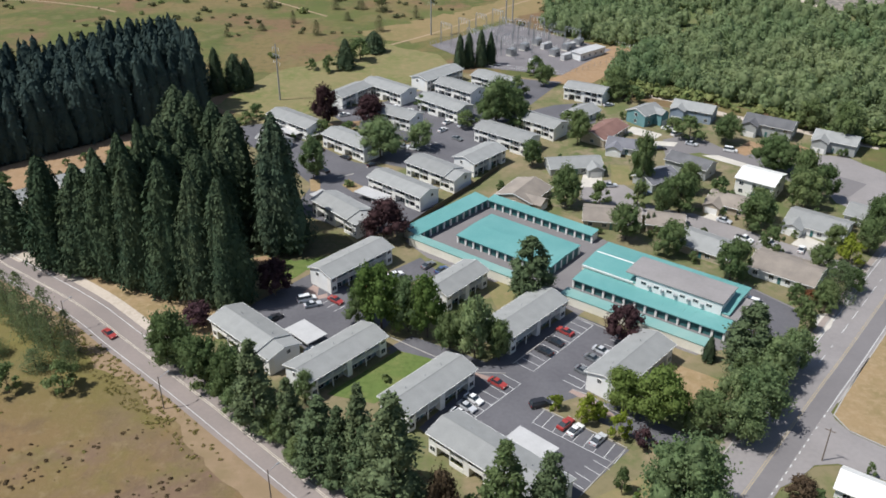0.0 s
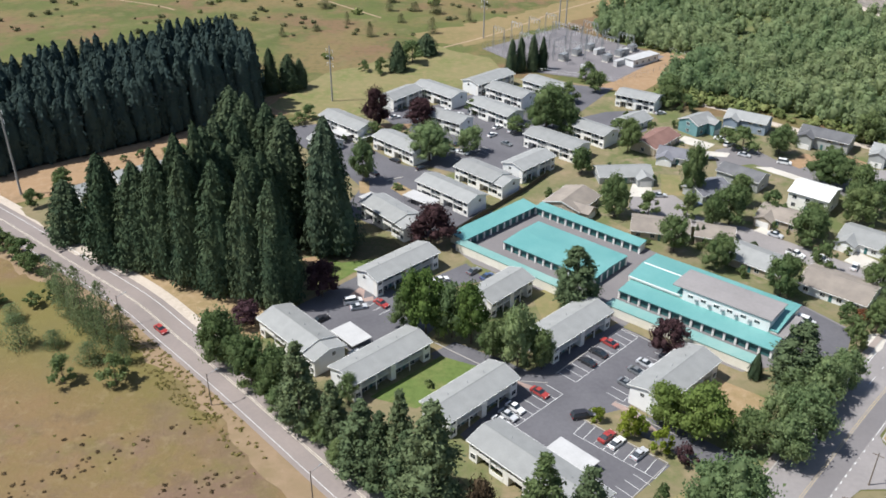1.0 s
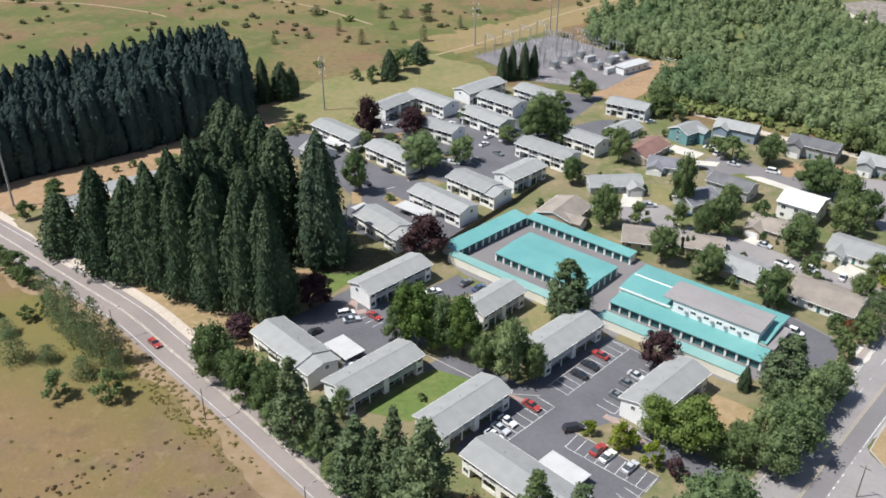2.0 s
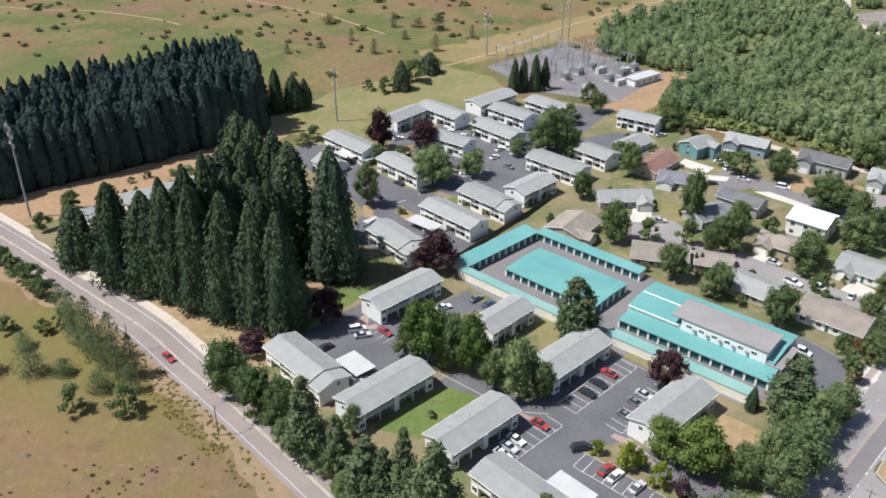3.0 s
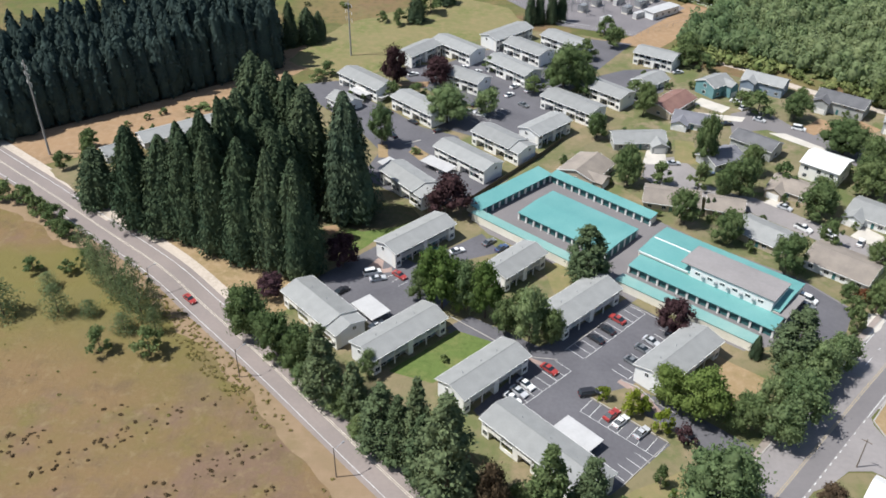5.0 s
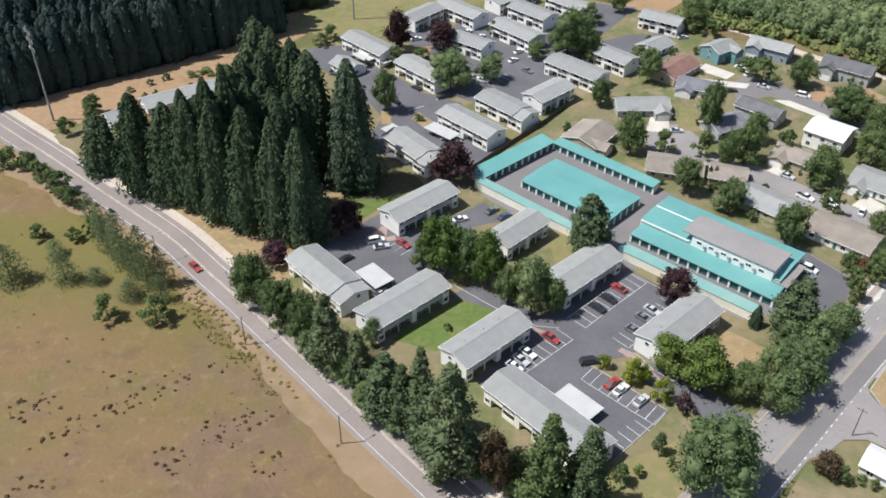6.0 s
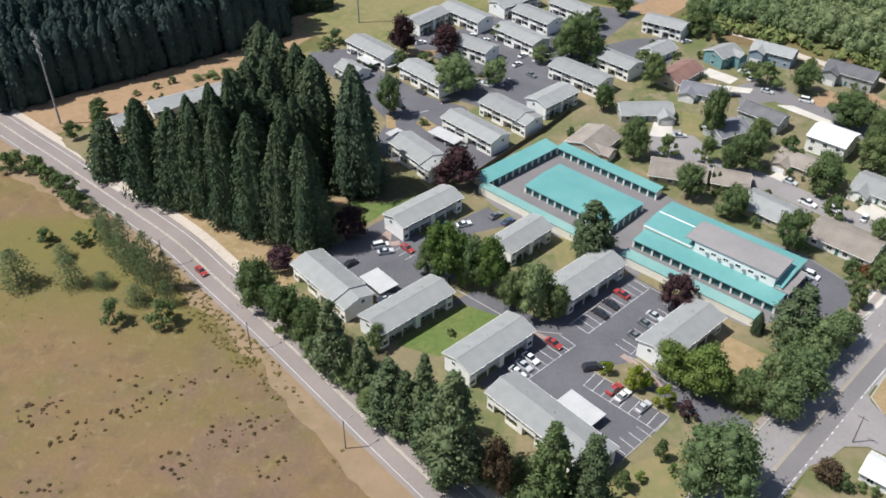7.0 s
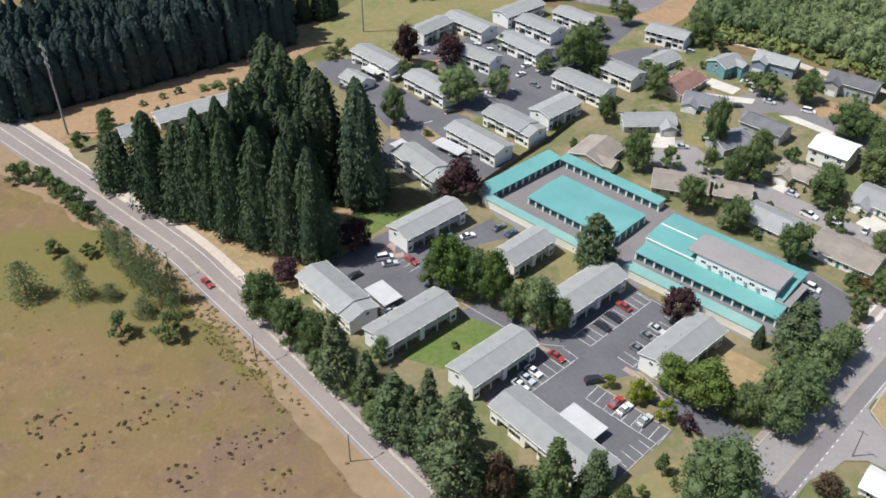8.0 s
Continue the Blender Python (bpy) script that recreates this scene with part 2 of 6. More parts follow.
M["lamp_clear"] = material("clear_lens", (0.75, 0.75, 0.72), rough=0.15, bump=0)


def leaf(name, a, b, spread=0.24, light=0.24):
    return material(name, a, b, 0.9, 0.15, 1.2, 0, spread=spread, island=True, spec=0.04, through_light=light)


M["fir"] = leaf("fir_needles", (0.038, 0.063, 0.038), (0.076, 0.099, 0.052), 0.22, 0.03)
# Lighter copy of the fir needles, with the sunlit look in its colour.
M["fir_sunlit"] = leaf("sunlit_fir_needles", (0.055, 0.084, 0.056), (0.094, 0.120, 0.071), 0.22, 0.06)
M["fir_light"] = leaf("young_fir_needles", (0.080, 0.112, 0.058), (0.118, 0.152, 0.076), 0.22, 0.15)
M["fir_dark"] = leaf("plantation_needles", (0.038, 0.060, 0.056), (0.056, 0.080, 0.066), 0.10, 0.02)
M["forest_floor"] = meadow("forest_floor", [(0.07, 0.05, 0.035), (0.05, 0.04, 0.028), (0.085, 0.06, 0.04)], [0.02, 0.1, 0.5])
M["leafy"] = leaf("green_leaves", (0.130, 0.184, 0.075), (0.195, 0.240, 0.106), 0.2, 0.45)
M["bright"] = leaf("bright_leaves", (0.138, 0.200, 0.055), (0.205, 0.262, 0.080), 0.2, 0.4)
M["lime"] = leaf("lime_leaves", (0.17, 0.22, 0.03), (0.24, 0.28, 0.05))
M["pale"] = leaf("pale_leaves", (0.172, 0.238, 0.108), (0.250, 0.305, 0.145), 0.2, 0.45)
M["grey"] = leaf("grey_green_leaves", (0.150, 0.198, 0.098), (0.215, 0.258, 0.130), 0.18, 0.5)
M["plum"] = leaf("purple_leaves", (0.054, 0.030, 0.034), (0.080, 0.046, 0.047), 0.3, 0.1)
M["rust"] = leaf("rust_leaves", (0.075, 0.056, 0.036), (0.105, 0.076, 0.044), 0.3, 0.15)
M["wood_leaf"] = material("woodland_leaves", (0.186, 0.264, 0.129), (0.322, 0.366, 0.188), 0.9, 0.02, 0.12, 0, spread=0.19, island=True, spec=0.04, through_light=0.5)
M["red_leaf"] = leaf("red_leaves", (0.20, 0.07, 0.045), (0.26, 0.11, 0.06), 0.25, 0.25)
M["tufts"] = leaf("dry_tufts", (0.112, 0.085, 0.048), (0.150, 0.112, 0.062), 0.2, 0.4)
M["weeds"] = leaf("yellow_weeds", (0.24, 0.22, 0.075), (0.30, 0.25, 0.11), 0.2, 0.35)
M["scrub_green"] = leaf("edge_leaves", (0.12, 0.17, 0.06), (0.20, 0.22, 0.09), 0.15)
M["scrub"] = leaf("scrub_leaves", (0.145, 0.155, 0.075), (0.20, 0.19, 0.10), 0.2, 0.35)


# ---- mesh tools ----
class Geo:
    """Vertices and faces of one mesh, put together from simple solids."""

    def __init__(self):
        self.v, self.f = [], []

    def add(self, verts, faces):
        k = len(self.v)
        self.v += [tuple(p) for p in verts]
        self.f += [tuple(k + i for i in f) for f in faces]
        return self

    def box(self, x0, y0, z0, x1, y1, z1):
        p = [(x, y, z) for z in (z0, z1) for y in (y0, y1) for x in (x0, x1)]
        return self.add(p, [(0, 2, 3, 1), (4, 5, 7, 6), (0, 1, 5, 4), (1, 3, 7, 5), (3, 2, 6, 7), (2, 0, 4, 6)])

    def prism(self, outline, x0, x1):
        """outline in (y, z), counter-clockwise seen from +x, pushed from x0 to x1."""
        n = len(outline)
        p = [(x, y, z) for x in (x0, x1) for y, z in outline]
        sides = [(i, (i + 1) % n, n + (i + 1) % n, n + i) for i in range(n)]
        return self.add(p, [tuple(range(n))[::-1], tuple(range(n, 2 * n))] + [s[::-1] for s in sides])

    def rod(self, a, b, r, r2=None, n=6):
        a, b = Vector(a), Vector(b)
        q = (b - a).to_track_quat("Z", "Y")
        r2 = r if r2 is None else r2
        ring = [Vector((math.cos(2 * math.pi * i / n), math.sin(2 * math.pi * i / n), 0)) for i in range(n)]
        p = [a + q @ (w * r) for w in ring] + [b + q @ (w * r2) for w in ring]
        return self.add(p, [(i, (i + 1) % n, n + (i + 1) % n, n + i) for i in range(n)] + [tuple(range(n))[::-1], tuple(range(n, 2 * n))])

    def tube(self, pts, r, n=4):
        """One round tube through the points."""
        ring = []
        for i, p in enumerate(pts):
            q = (Vector(pts[min(i + 1, len(pts) - 1)]) - Vector(pts[max(i - 1, 0)])).to_track_quat("Z", "Y")
            ring += [Vector(p) + q @ Vector((r * math.cos(2 * math.pi * k / n), r * math.sin(2 * math.pi * k / n), 0)) for k in range(n)]
        return self.add(ring, [(i * n + k, i * n + (k + 1) % n, (i + 1) * n + (k + 1) % n, (i + 1) * n + k) for i in range(len(pts) - 1) for k in range(n)])

    def mesh(self, name, mat, smooth=False):
        me = bpy.data.meshes.new(name)
        me.from_pydata(self.v, [], self.f)
        me.materials.append(mat)
        if smooth:
            me.shade_smooth()
        me.update()
        return me


def part(name, geo, mat, parent, label="", smooth=False):
    """Links a mesh as one part under a thing or a part."""
    ob = new(name, geo if isinstance(geo, bpy.types.Mesh) else geo.mesh(name, mat, smooth))
    ob.parent = parent
    if label:
        tagged(ob, label)
    return ob


def thing(name, x, y, ang, label, category, group="", kind="", z=0.0):
    ob = new(name)
    ob.empty_display_size = 0.5
    ob.matrix_basis = pose(x, y, z, 0, 0, ang)
    return tagged(ob, label, category, group, kind)


def sheet(name, pts, mat, z, label, category="ground", rough_edge=0.0, kind="structure", step=3.0):
    """A thin sheet on the ground with an outline through pts, its edge uneven by rough_edge metres."""
    out = []
    for i, p in enumerate(pts):
        a, b = Vector((*p, 0)), Vector((*pts[(i + 1) % len(pts)], 0))
        k = max(1, int((b - a).length / step)) if rough_edge else 1
        for j in range(k):
            q = a.lerp(b, j / k)
            if rough_edge:
                w = noise.noise_vector(q * 0.13) * rough_edge * 1.2 + noise.noise_vector(q * 0.5) * rough_edge * 0.5
                q = q + Vector((w.x, w.y, 0))
            out.append((q.x, q.y))
    bm = bmesh.new()
    f = bm.faces.new([bm.verts.new((x, y, z)) for x, y in out])
    if f.calc_area() and sum(out[i][0] * out[(i + 1) % len(out)][1] - out[(i + 1) % len(out)][0] * out[i][1] for i in range(len(out))) < 0:
        f.normal_flip()
    bmesh.ops.triangulate(bm, faces=bm.faces[:])
    me = bpy.data.meshes.new(name)
    bm.to_mesh(me)
    bm.free()
    me.materials.append(mat)
    return tagged(new(name, me), label, category, "", kind)


def strip_points(line, off):
    """The line shifted to its left by off metres."""
    out = []
    for i, p in enumerate(line):
        a, b = Vector(line[max(0, i - 1)]), Vector(line[min(len(line) - 1, i + 1)])
        d = (b - a).normalized()
        out.append((p[0] - d.y * off, p[1] + d.x * off))
    return out


def smooth_line(line, n=6):
    """A finer line through the same points (Catmull-Rom)."""
    q = [line[0], *line, line[-1]]
    out = []
    for i in range(1, len(q) - 2):
        p0, p1, p2, p3 = [Vector(q[j]) for j in (i - 1, i, i + 1, i + 2)]
        for k in range(n):
            t = k / n
            out.append(tuple(0.5 * ((2 * p1) + (p2 - p0) * t + (2 * p0 - 5 * p1 + 4 * p2 - p3) * t * t + (3 * p1 - p0 - 3 * p2 + p3) * t ** 3)))
    return out + [line[-1]]


def strip(name, line, a, b, z, mat, label="", category="", kind="structure", parent=None, thick=0.0):
    l, r = strip_points(line, a), strip_points(line, b)
    g = Geo()
    n = len(line)
    g.add([(*p, z) for p in l + r], [(i, n + i, n + i + 1, i + 1) if a > b else (i, i + 1, n + i + 1, n + i) for i in range(n - 1)])
    if thick:
        g.add([(*p, z) for p in l] + [(*p, z - thick) for p in l], [(i, i + 1, n + i + 1, n + i) for i in range(n - 1)])
        g.add([(*p, z) for p in r] + [(*p, z - thick) for p in r], [(i, i + 1, n + i + 1, n + i) for i in range(n - 1)])
    ob = new(name, g.mesh(name, mat))
    if parent:
        ob.parent = parent
        return tagged(ob, label)
    return tagged(ob, label, category, "", kind)


def dashes(name, line, off, width, on, gap, z, mat, parent):
    """A dashed line along a road, each dash a part."""
    run = 0.0
    for (ax, ay), (bx, by) in zip(line, line[1:]):
        a, b = Vector((ax, ay)), Vector((bx, by))
        d = (b - a).normalized()
        nrm = Vector((-d.y, d.x)) * off
        s = -run % (on + gap)
        while s < (b - a).length:
            p = a + d * s + nrm
            q = a + d * min(s + on, (b - a).length) + nrm
            w = Vector((-d.y, d.x)) * width / 2
            g = Geo().add([(*(p - w), z), (*(q - w), z), (*(q + w), z), (*(p + w), z)], [(0, 1, 2, 3)])
            part(name, g, mat, parent)
            s += on + gap
        run += (b - a).length


# ---- ground and roads ----
def ground():
    g = Geo()
    n, size = 40, 2400.0
    co = [-size + 2 * size * i / n for i in range(n + 1)]
    g.add([(x, y, 0.0) for y in co for x in co], [(j * (n + 1) + i, j * (n + 1) + i + 1, (j + 1) * (n + 1) + i + 1, (j + 1) * (n + 1) + i) for j in range(n) for i in range(n)])
    ob = new("ground", g.mesh("ground", M["field"]))
    tagged(ob, "dry brown and olive summer grassland reaching to the horizon", "ground", "", "structure")


ground()
sheet("near_meadow", [(-420, 400), (-260, 294), (-168, 232), (-103, 188), (-60, 150), (-22, 114), (32, 66), (-40, -60), (-420, -60)], M["near_field"], 0.02,
      "parched brown meadow with olive patches beside the road", "meadow", 1.5)
sheet("verge", [(-400, 400), (-230, 279), (-160, 230), (-108, 193), (-64, 157), (-22, 116), (30, 70), (32, 64), (-26, 107.5), (-62, 144.5), (-106, 182), (-170, 222), (-420, 392)], M["field_track"], 0.03,
      "strip of bare tan earth along the road", "verge", 2.6)
sheet("power_line_strip", [(-185, 256), (-158, 240), (-133, 258), (-112, 285), (-96, 312), (-80, 345), (-84, 372), (-110, 335), (-135, 296), (-165, 270)], M["bare"], 0.03,
      "bare tan strip of mown ground under the power line", "ground", 1.5)
sheet("mown_field", [(-98, 338), (-70, 318), (-58, 330), (-30, 358), (-12, 376), (4, 386), (-6, 412), (-36, 432), (-62, 400), (-84, 380)], M["green_field"], 0.035,
      "mown green and yellow field behind the apartments", "field", 2.0)
sheet("substation_track", [(38, 374), (60, 366), (68, 376), (83, 404), (94, 419), (82, 430), (75, 420), (48, 378)], M["bare"], 0.045, "tan earth track round the substation", "track", 1.0)
sheet("powerline_clearing", [(-20, 430), (30, 476), (150, 592), (260, 700), (220, 720), (110, 604), (0, 490), (-50, 450)], M["clearing"], 0.025,
      "tan clearing running off towards the hills", "ground", 4.0)
sheet("complex_lawn", [(-120, 214), (-66, 164), (-16, 118), (20, 106), (44, 104), (62, 128), (100, 180), (130, 222), (150, 296), (70, 352), (40, 376), (0, 385), (-40, 350), (-84, 320), (-110, 268)], M["dry_lawn"], 0.03,
      "dry yellowing grass between the houses", "lawn", 2.0)

for line in ([(-420, 540), (-298, 518.7), (-257, 517.7), (-229, 509.9), (-204, 499.6), (-191, 491)], [(-180, 560), (-113, 522.8), (-98.3, 511.3), (-80.7, 494.4), (-69.3, 483.8)], [(-33.7, 424.6), (-8.8, 450.2), (12.3, 477.8), (39.3, 515.2), (110, 590)]):
    strip("footpath", smooth_line(line), 0.7, -0.7, 0.032, M["clearing_path"], "pale worn path across the dry field", "path")
ROAD = smooth_line([(60, 46), (20, 81), (-20.5, 117.6), (-57, 151.7), (-79.5, 171.8), (-97, 187.4), (-123.6, 206.5), (-150.3, 225.6), (-168.3, 238), (-230, 281), (-420, 415)])
road = strip("road", ROAD, 4.9, -6.1, 0.06, M["road"], "grey two-lane asphalt road with worn painted lines", "road")
strip("gravel_shoulder", ROAD[:-9], -6.0, -9.0, 0.05, M["gravel"], "pale gravel shoulder beside the road", "shoulder")
sheet("verge", [(-113, 211), (-101, 205), (-88, 199), (-72, 193), (-60, 192), (-52, 186), (-58, 172), (-66, 170), (-74, 178.5), (-84, 186), (-95, 193.5), (-106, 202)], M["verge"], 0.045,
      "tan dry grass between the road and the firs", "verge", 0.8)
sheet("gravel_mouth", [(-130, 218.2), (-117.5, 208.6), (-106, 201.6), (-105, 203.5), (-112, 210), (-117, 216), (-122, 219.5)], M["gravel"], 0.066, "pale gravel mouth of a drive off the road", "driveway", 0.7)
sheet("driveway", [(-127.5, 213.5), (-122, 209.5), (-117, 216), (-112, 224), (-115, 226)], M["gravel"], 0.07, "pale gravel drive leading off the road", "driveway", 0.3)
strip("edge_line", ROAD, 3.73, 3.59, 0.075, M["white_line"], parent=road)
strip("edge_line", ROAD, -4.35, -4.52, 0.075, M["white_line"], parent=road)
strip("centre_line", ROAD, -0.16, -0.28, 0.075, M["faded_line"], parent=road)
strip("centre_line", ROAD, -0.56, -0.68, 0.075, M["faded_line"], parent=road)

AVENUE = smooth_line([(-20, 23), (30, 88), (63.2, 128.8), (83.4, 153.6), (97.3, 170.3), (130, 210.5), (190, 284)])
avenue = strip("road", AVENUE, 7.6, -4.9, 0.06, M["street"], "grey asphalt avenue with a yellow centre line", "road")
strip("centre_line", AVENUE, 0.26, 0.15, 0.075, M["yellow_line"], parent=avenue)
strip("centre_line", AVENUE, -0.15, -0.26, 0.075, M["yellow_line"], parent=avenue)
strip("wheel_track", AVENUE, -0.4, -4.0, 0.068, M["track"], "darker worn asphalt lane", parent=avenue)
strip("edge_line", AVENUE[18:], 6.95, 6.8, 0.075, M["white_line"], parent=avenue)
dashes("lane_line", AVENUE[22:], 3.5, 0.14, 5.0, 3.0, 0.075, M["white_line"], avenue)
dashes("edge_line", AVENUE[11:18], -4.25, 0.22, 0.9, 1.6, 0.075, M["white_line"], avenue)
strip("edge_line", AVENUE[:12], -4.18, -4.32, 0.075, M["white_line"], parent=avenue)
strip("edge_line", AVENUE[17:], -4.18, -4.32, 0.075, M["white_line"], parent=avenue)
strip("kerb", AVENUE, 7.9, 7.6, 0.20, M["kerb"], "concrete kerb along the avenue", "kerb", thick=0.2)
strip("pavement", AVENUE, 9.4, 7.9, 0.17, M["walk"], "dull pinkish paving along the avenue", "pavement", thick=0.17)
strip("kerb", AVENUE[18:], -4.9, -5.2, 0.20, M["kerb"], "concrete kerb along the avenue", "kerb", thick=0.2)
sheet("side_street", [(66, 124.5), (70, 129.5), (78, 139.5), (84.7, 147.4), (84.6, 145), (86.2, 140.8), (92, 135.6), (112, 122), (130, 106), (124, 98), (104, 112), (88.5, 126), (80, 131.3), (75, 130.8), (70, 126.5)], M["street"], 0.055, "grey asphalt mouth of a side street", "road")
sheet("verge_island", [(84.9, 146.4), (86.4, 141.4), (92, 136.2), (112, 122.7), (150, 150), (170, 240), (134.5, 207.5), (101.4, 167.2), (89.2, 152.0)], M["verge"], 0.16, "dry tan grass at the street corner", "verge")
strip("kerb", [(101.2, 167.2), (89.2, 152.2), (84.9, 146.4), (86.2, 141.2), (92, 136), (112, 122.5)], 0.15, -0.15, 0.2, M["kerb"], "pale concrete kerb round the corner", "kerb", thick=0.2)
sheet("corner_yard", [(52, 104), (66, 123.8), (70, 126.2), (75, 130.5), (80, 131), (88.5, 125.4), (104, 111), (96, 94), (52, 90)], M["dry_lawn"], 0.07, "dry tan yard at the street corner", "yard", 0.4)
sheet("concrete_apron", [(91.5, 175), (97, 180), (101, 187), (95, 186)], M["concrete"], 0.12, "pale pinkish concrete apron beside the avenue", "apron")


def lot(label, pts, mat="lot", z=0.05, name="parking_lot"):
    return sheet(name, pts, M[mat], z, label, "parking lot")


lot_a = lot("dark grey asphalt car park with white stall lines", [(-10, 172), (-14.5, 168), (6, 157), (-6, 141), (3, 131), (12, 138), (20.5, 148), (31, 152.5), (40, 164), (49, 174.5), (33, 187), (9, 164)])
lot_g = lot("dark grey asphalt car park with white stall lines", [(2, 131.8), (14, 118), (24, 119.5), (38, 134.8), (20.3, 148.2), (11.6, 138)], z=0.053)
sheet("planting_bed", [(20.9, 148.0), (38, 135), (40, 138), (33, 143.5), (31, 151.8)], M["dry_lawn"], 0.12, "dry grass bed with shrubs between the car parks", "planting bed", 0.3)
sheet("planting_bed", [(33.7, 184.7), (46.9, 173.9), (49.6, 177.0), (43, 182.4), (36.2, 187.6)], M["dry_lawn"], 0.12, "olive and tan grass bed along the storage wall", "planting bed", 0.2)
drive = lot("dark grey asphalt entrance drive", [(31, 152), (33, 142), (52, 130), (58, 126), (61, 131), (52, 139), (40, 148)], z=0.054, name="driveway")
lot("dark grey asphalt drive under the trees", [(-15, 169.5), (6, 157.5), (11.5, 163), (2, 169), (-9, 175)], z=0.057, name="driveway")
lot_b = lot("dark grey asphalt car park behind the apartments", [(-53, 187), (-40, 175), (-30, 164), (-17, 176), (-12, 186), (-12, 200), (-2, 205), (-8, 214), (-26, 197), (-38, 205)])
lot_c = lot("grey asphalt yard between the upper apartments", [(-86, 314), (-74, 296), (-58, 280), (-46, 262), (-50, 244), (-34, 232), (-22, 228), (-12, 236), (-1, 247), (-14, 262), (-20, 276), (-34, 282), (-46, 294), (-56, 302), (-70, 320)])
lot_d = lot("dark grey asphalt car park with white stall lines", [(-30, 284), (-14, 276), (-2, 270), (20, 294), (12, 306), (24, 324), (36, 346), (50, 372), (30, 376), (12, 366), (-14, 358), (-30, 342), (-52, 334), (-40, 318), (-24, 306), (-14, 300)], z=0.052)
lot_e = lot("grey asphalt court behind the apartments", [(26, 330), (44, 342), (62, 346), (58, 322), (46, 312), (30, 324)])
lot_f = lot("grey asphalt yard of the storage units", [(-6, 214), (22, 194), (60, 168), (72, 172), (86, 176), (92, 188), (82, 200), (60, 214), (46, 226), (12, 252), (-13, 224)], mat="track", name="yard", z=0.056)
lot("grey asphalt yard beside the office", [(70, 172), (86, 174), (92, 187), (82, 199), (76, 190)], z=0.06, name="yard")
sheet("yard_grass", [(14, 262), (40, 240), (52, 226), (64, 210), (98, 194), (116, 196), (134, 226), (146, 262), (150, 300), (118, 330), (84, 342), (62, 340), (48, 318), (58, 300), (36, 284)], M["yard_lawn"], 0.04,
      "olive and straw-coloured grass of the house gardens", "lawn", 2.0)
sheet("cul_de_sac", [(43, 254), (49, 244.5), (58, 246), (60, 243), (72.3, 236), (82.3, 227.6), (97.9, 215), (106, 209), (116, 199), (121, 206), (112, 214.5), (101.7, 223.2), (89.4, 233.7), (78, 243), (72.5, 244.5), (61.5, 251), (62, 259), (57, 268.5), (46, 266)], M["street"], 0.052, "grey asphalt turning circle among the houses", "road")
sheet("paved_court", [(126, 267), (129, 284), (134, 291), (144, 290), (156, 270), (152, 254), (133, 245), (126, 251)], M["street"], 0.048, "wide grey-brown paved court beyond the houses", "court", 0.6)
sheet("bare_yard", [(104, 294), (114, 304), (119, 299), (108, 289.5)], M["bare"], 0.066, "orange-tan bare earth yard before a house", "yard", 0.4)
sheet("planting_bed", [(-49.7, 320.6), (-34.9, 322.2), (-35.4, 316.7), (-49.1, 316.3)], M["bare"], 0.07, "bare tan earth bed between the apartments", "planting bed", 0.5)
sheet("planting_bed", [(-47.7, 266.7), (-44.1, 267.1), (-42.8, 257.7), (-46.3, 257.4)], M["verge"], 0.07, "dry tan grass bed at the yard's edge", "planting bed", 0.5)
sheet("planting_bed", [(-35.9, 262.5), (-34.2, 267.5), (-28.5, 261.3), (-31.9, 256.9)], M["verge"], 0.07, "dry tan grass bed at the yard's edge", "planting bed", 0.5)
for line in ([(-38.2, 268.1), (-33, 271.6)], [(-29.1, 276.9), (-25.4, 281.7)]):
    strip("kerb", line, 0.3, -0.3, 0.18, M["kerb"], "pale concrete kerb in the asphalt yard", "kerb", thick=0.18)
sheet("driveway", [(101.7, 223.6), (107.5, 229.5), (112.5, 223.5), (107.5, 218.5)], M["concrete"], 0.07, "pale concrete driveway", "driveway")
sheet("driveway", [(80, 240.8), (84.5, 245), (88, 241.5), (84, 237.4)], M["concrete"], 0.07, "pale concrete driveway", "driveway")
sheet("driveway", [(68, 312), (78, 305), (82, 310), (72, 318)], M["concrete"], 0.07, "pale concrete driveway", "driveway")
sheet("street", [(78.5, 288.5), (81, 304.7), (90.5, 309.6), (96, 306), (102, 296), (114, 290), (122, 284), (142, 266), (132, 256), (116, 268), (109.7, 277.5), (102.3, 285), (92, 292.5)], M["track"], 0.05, "brownish grey asphalt end of a residential street", "road")
sheet("footpath", [(92, 290), (96, 286), (108, 276), (110, 279), (98, 290)], M["concrete"], 0.09, "pale concrete driveway", "driveway")
sheet("footpath", [(44, 262), (52, 262), (53, 273), (47, 274)], M["concrete"], 0.09, "pale concrete driveway", "driveway")
sheet("footpath", [(64, 300), (84, 298), (86, 302), (66, 305)], M["concrete"], 0.09, "pale concrete driveway", "driveway")
sheet("lawn", [(-27, 152), (-12, 169), (-1, 165), (-7, 157), (-16, 149)], M["lawn"], 0.07, "green lawn between two apartment blocks", "lawn", 0.5)
# Dark sheet laid over the lawn to paint the fir's cast shadow.
sheet("fir_shadow_patch", [(-51, 215), (-44, 211.5), (-33, 215.5), (-27, 221), (-31, 227), (-40, 230), (-52, 226)], M["shade_soil"], 0.085, "dark soil painted as the shadow beside a fir", "soil", 0.5)
sheet("bare_patch", [(-56, 213), (-52.5, 214.6), (-50.2, 212), (-53, 208.5)], M["bare"], 0.08, "bare pinkish earth at the foot of a fir", "yard", 0.3)
sheet("lawn", [(-40, 206), (-28, 216), (-38, 224), (-52, 208), (-46, 198)], M["lawn"], 0.07, "green lawn beside the apartments", "lawn", 0.8)
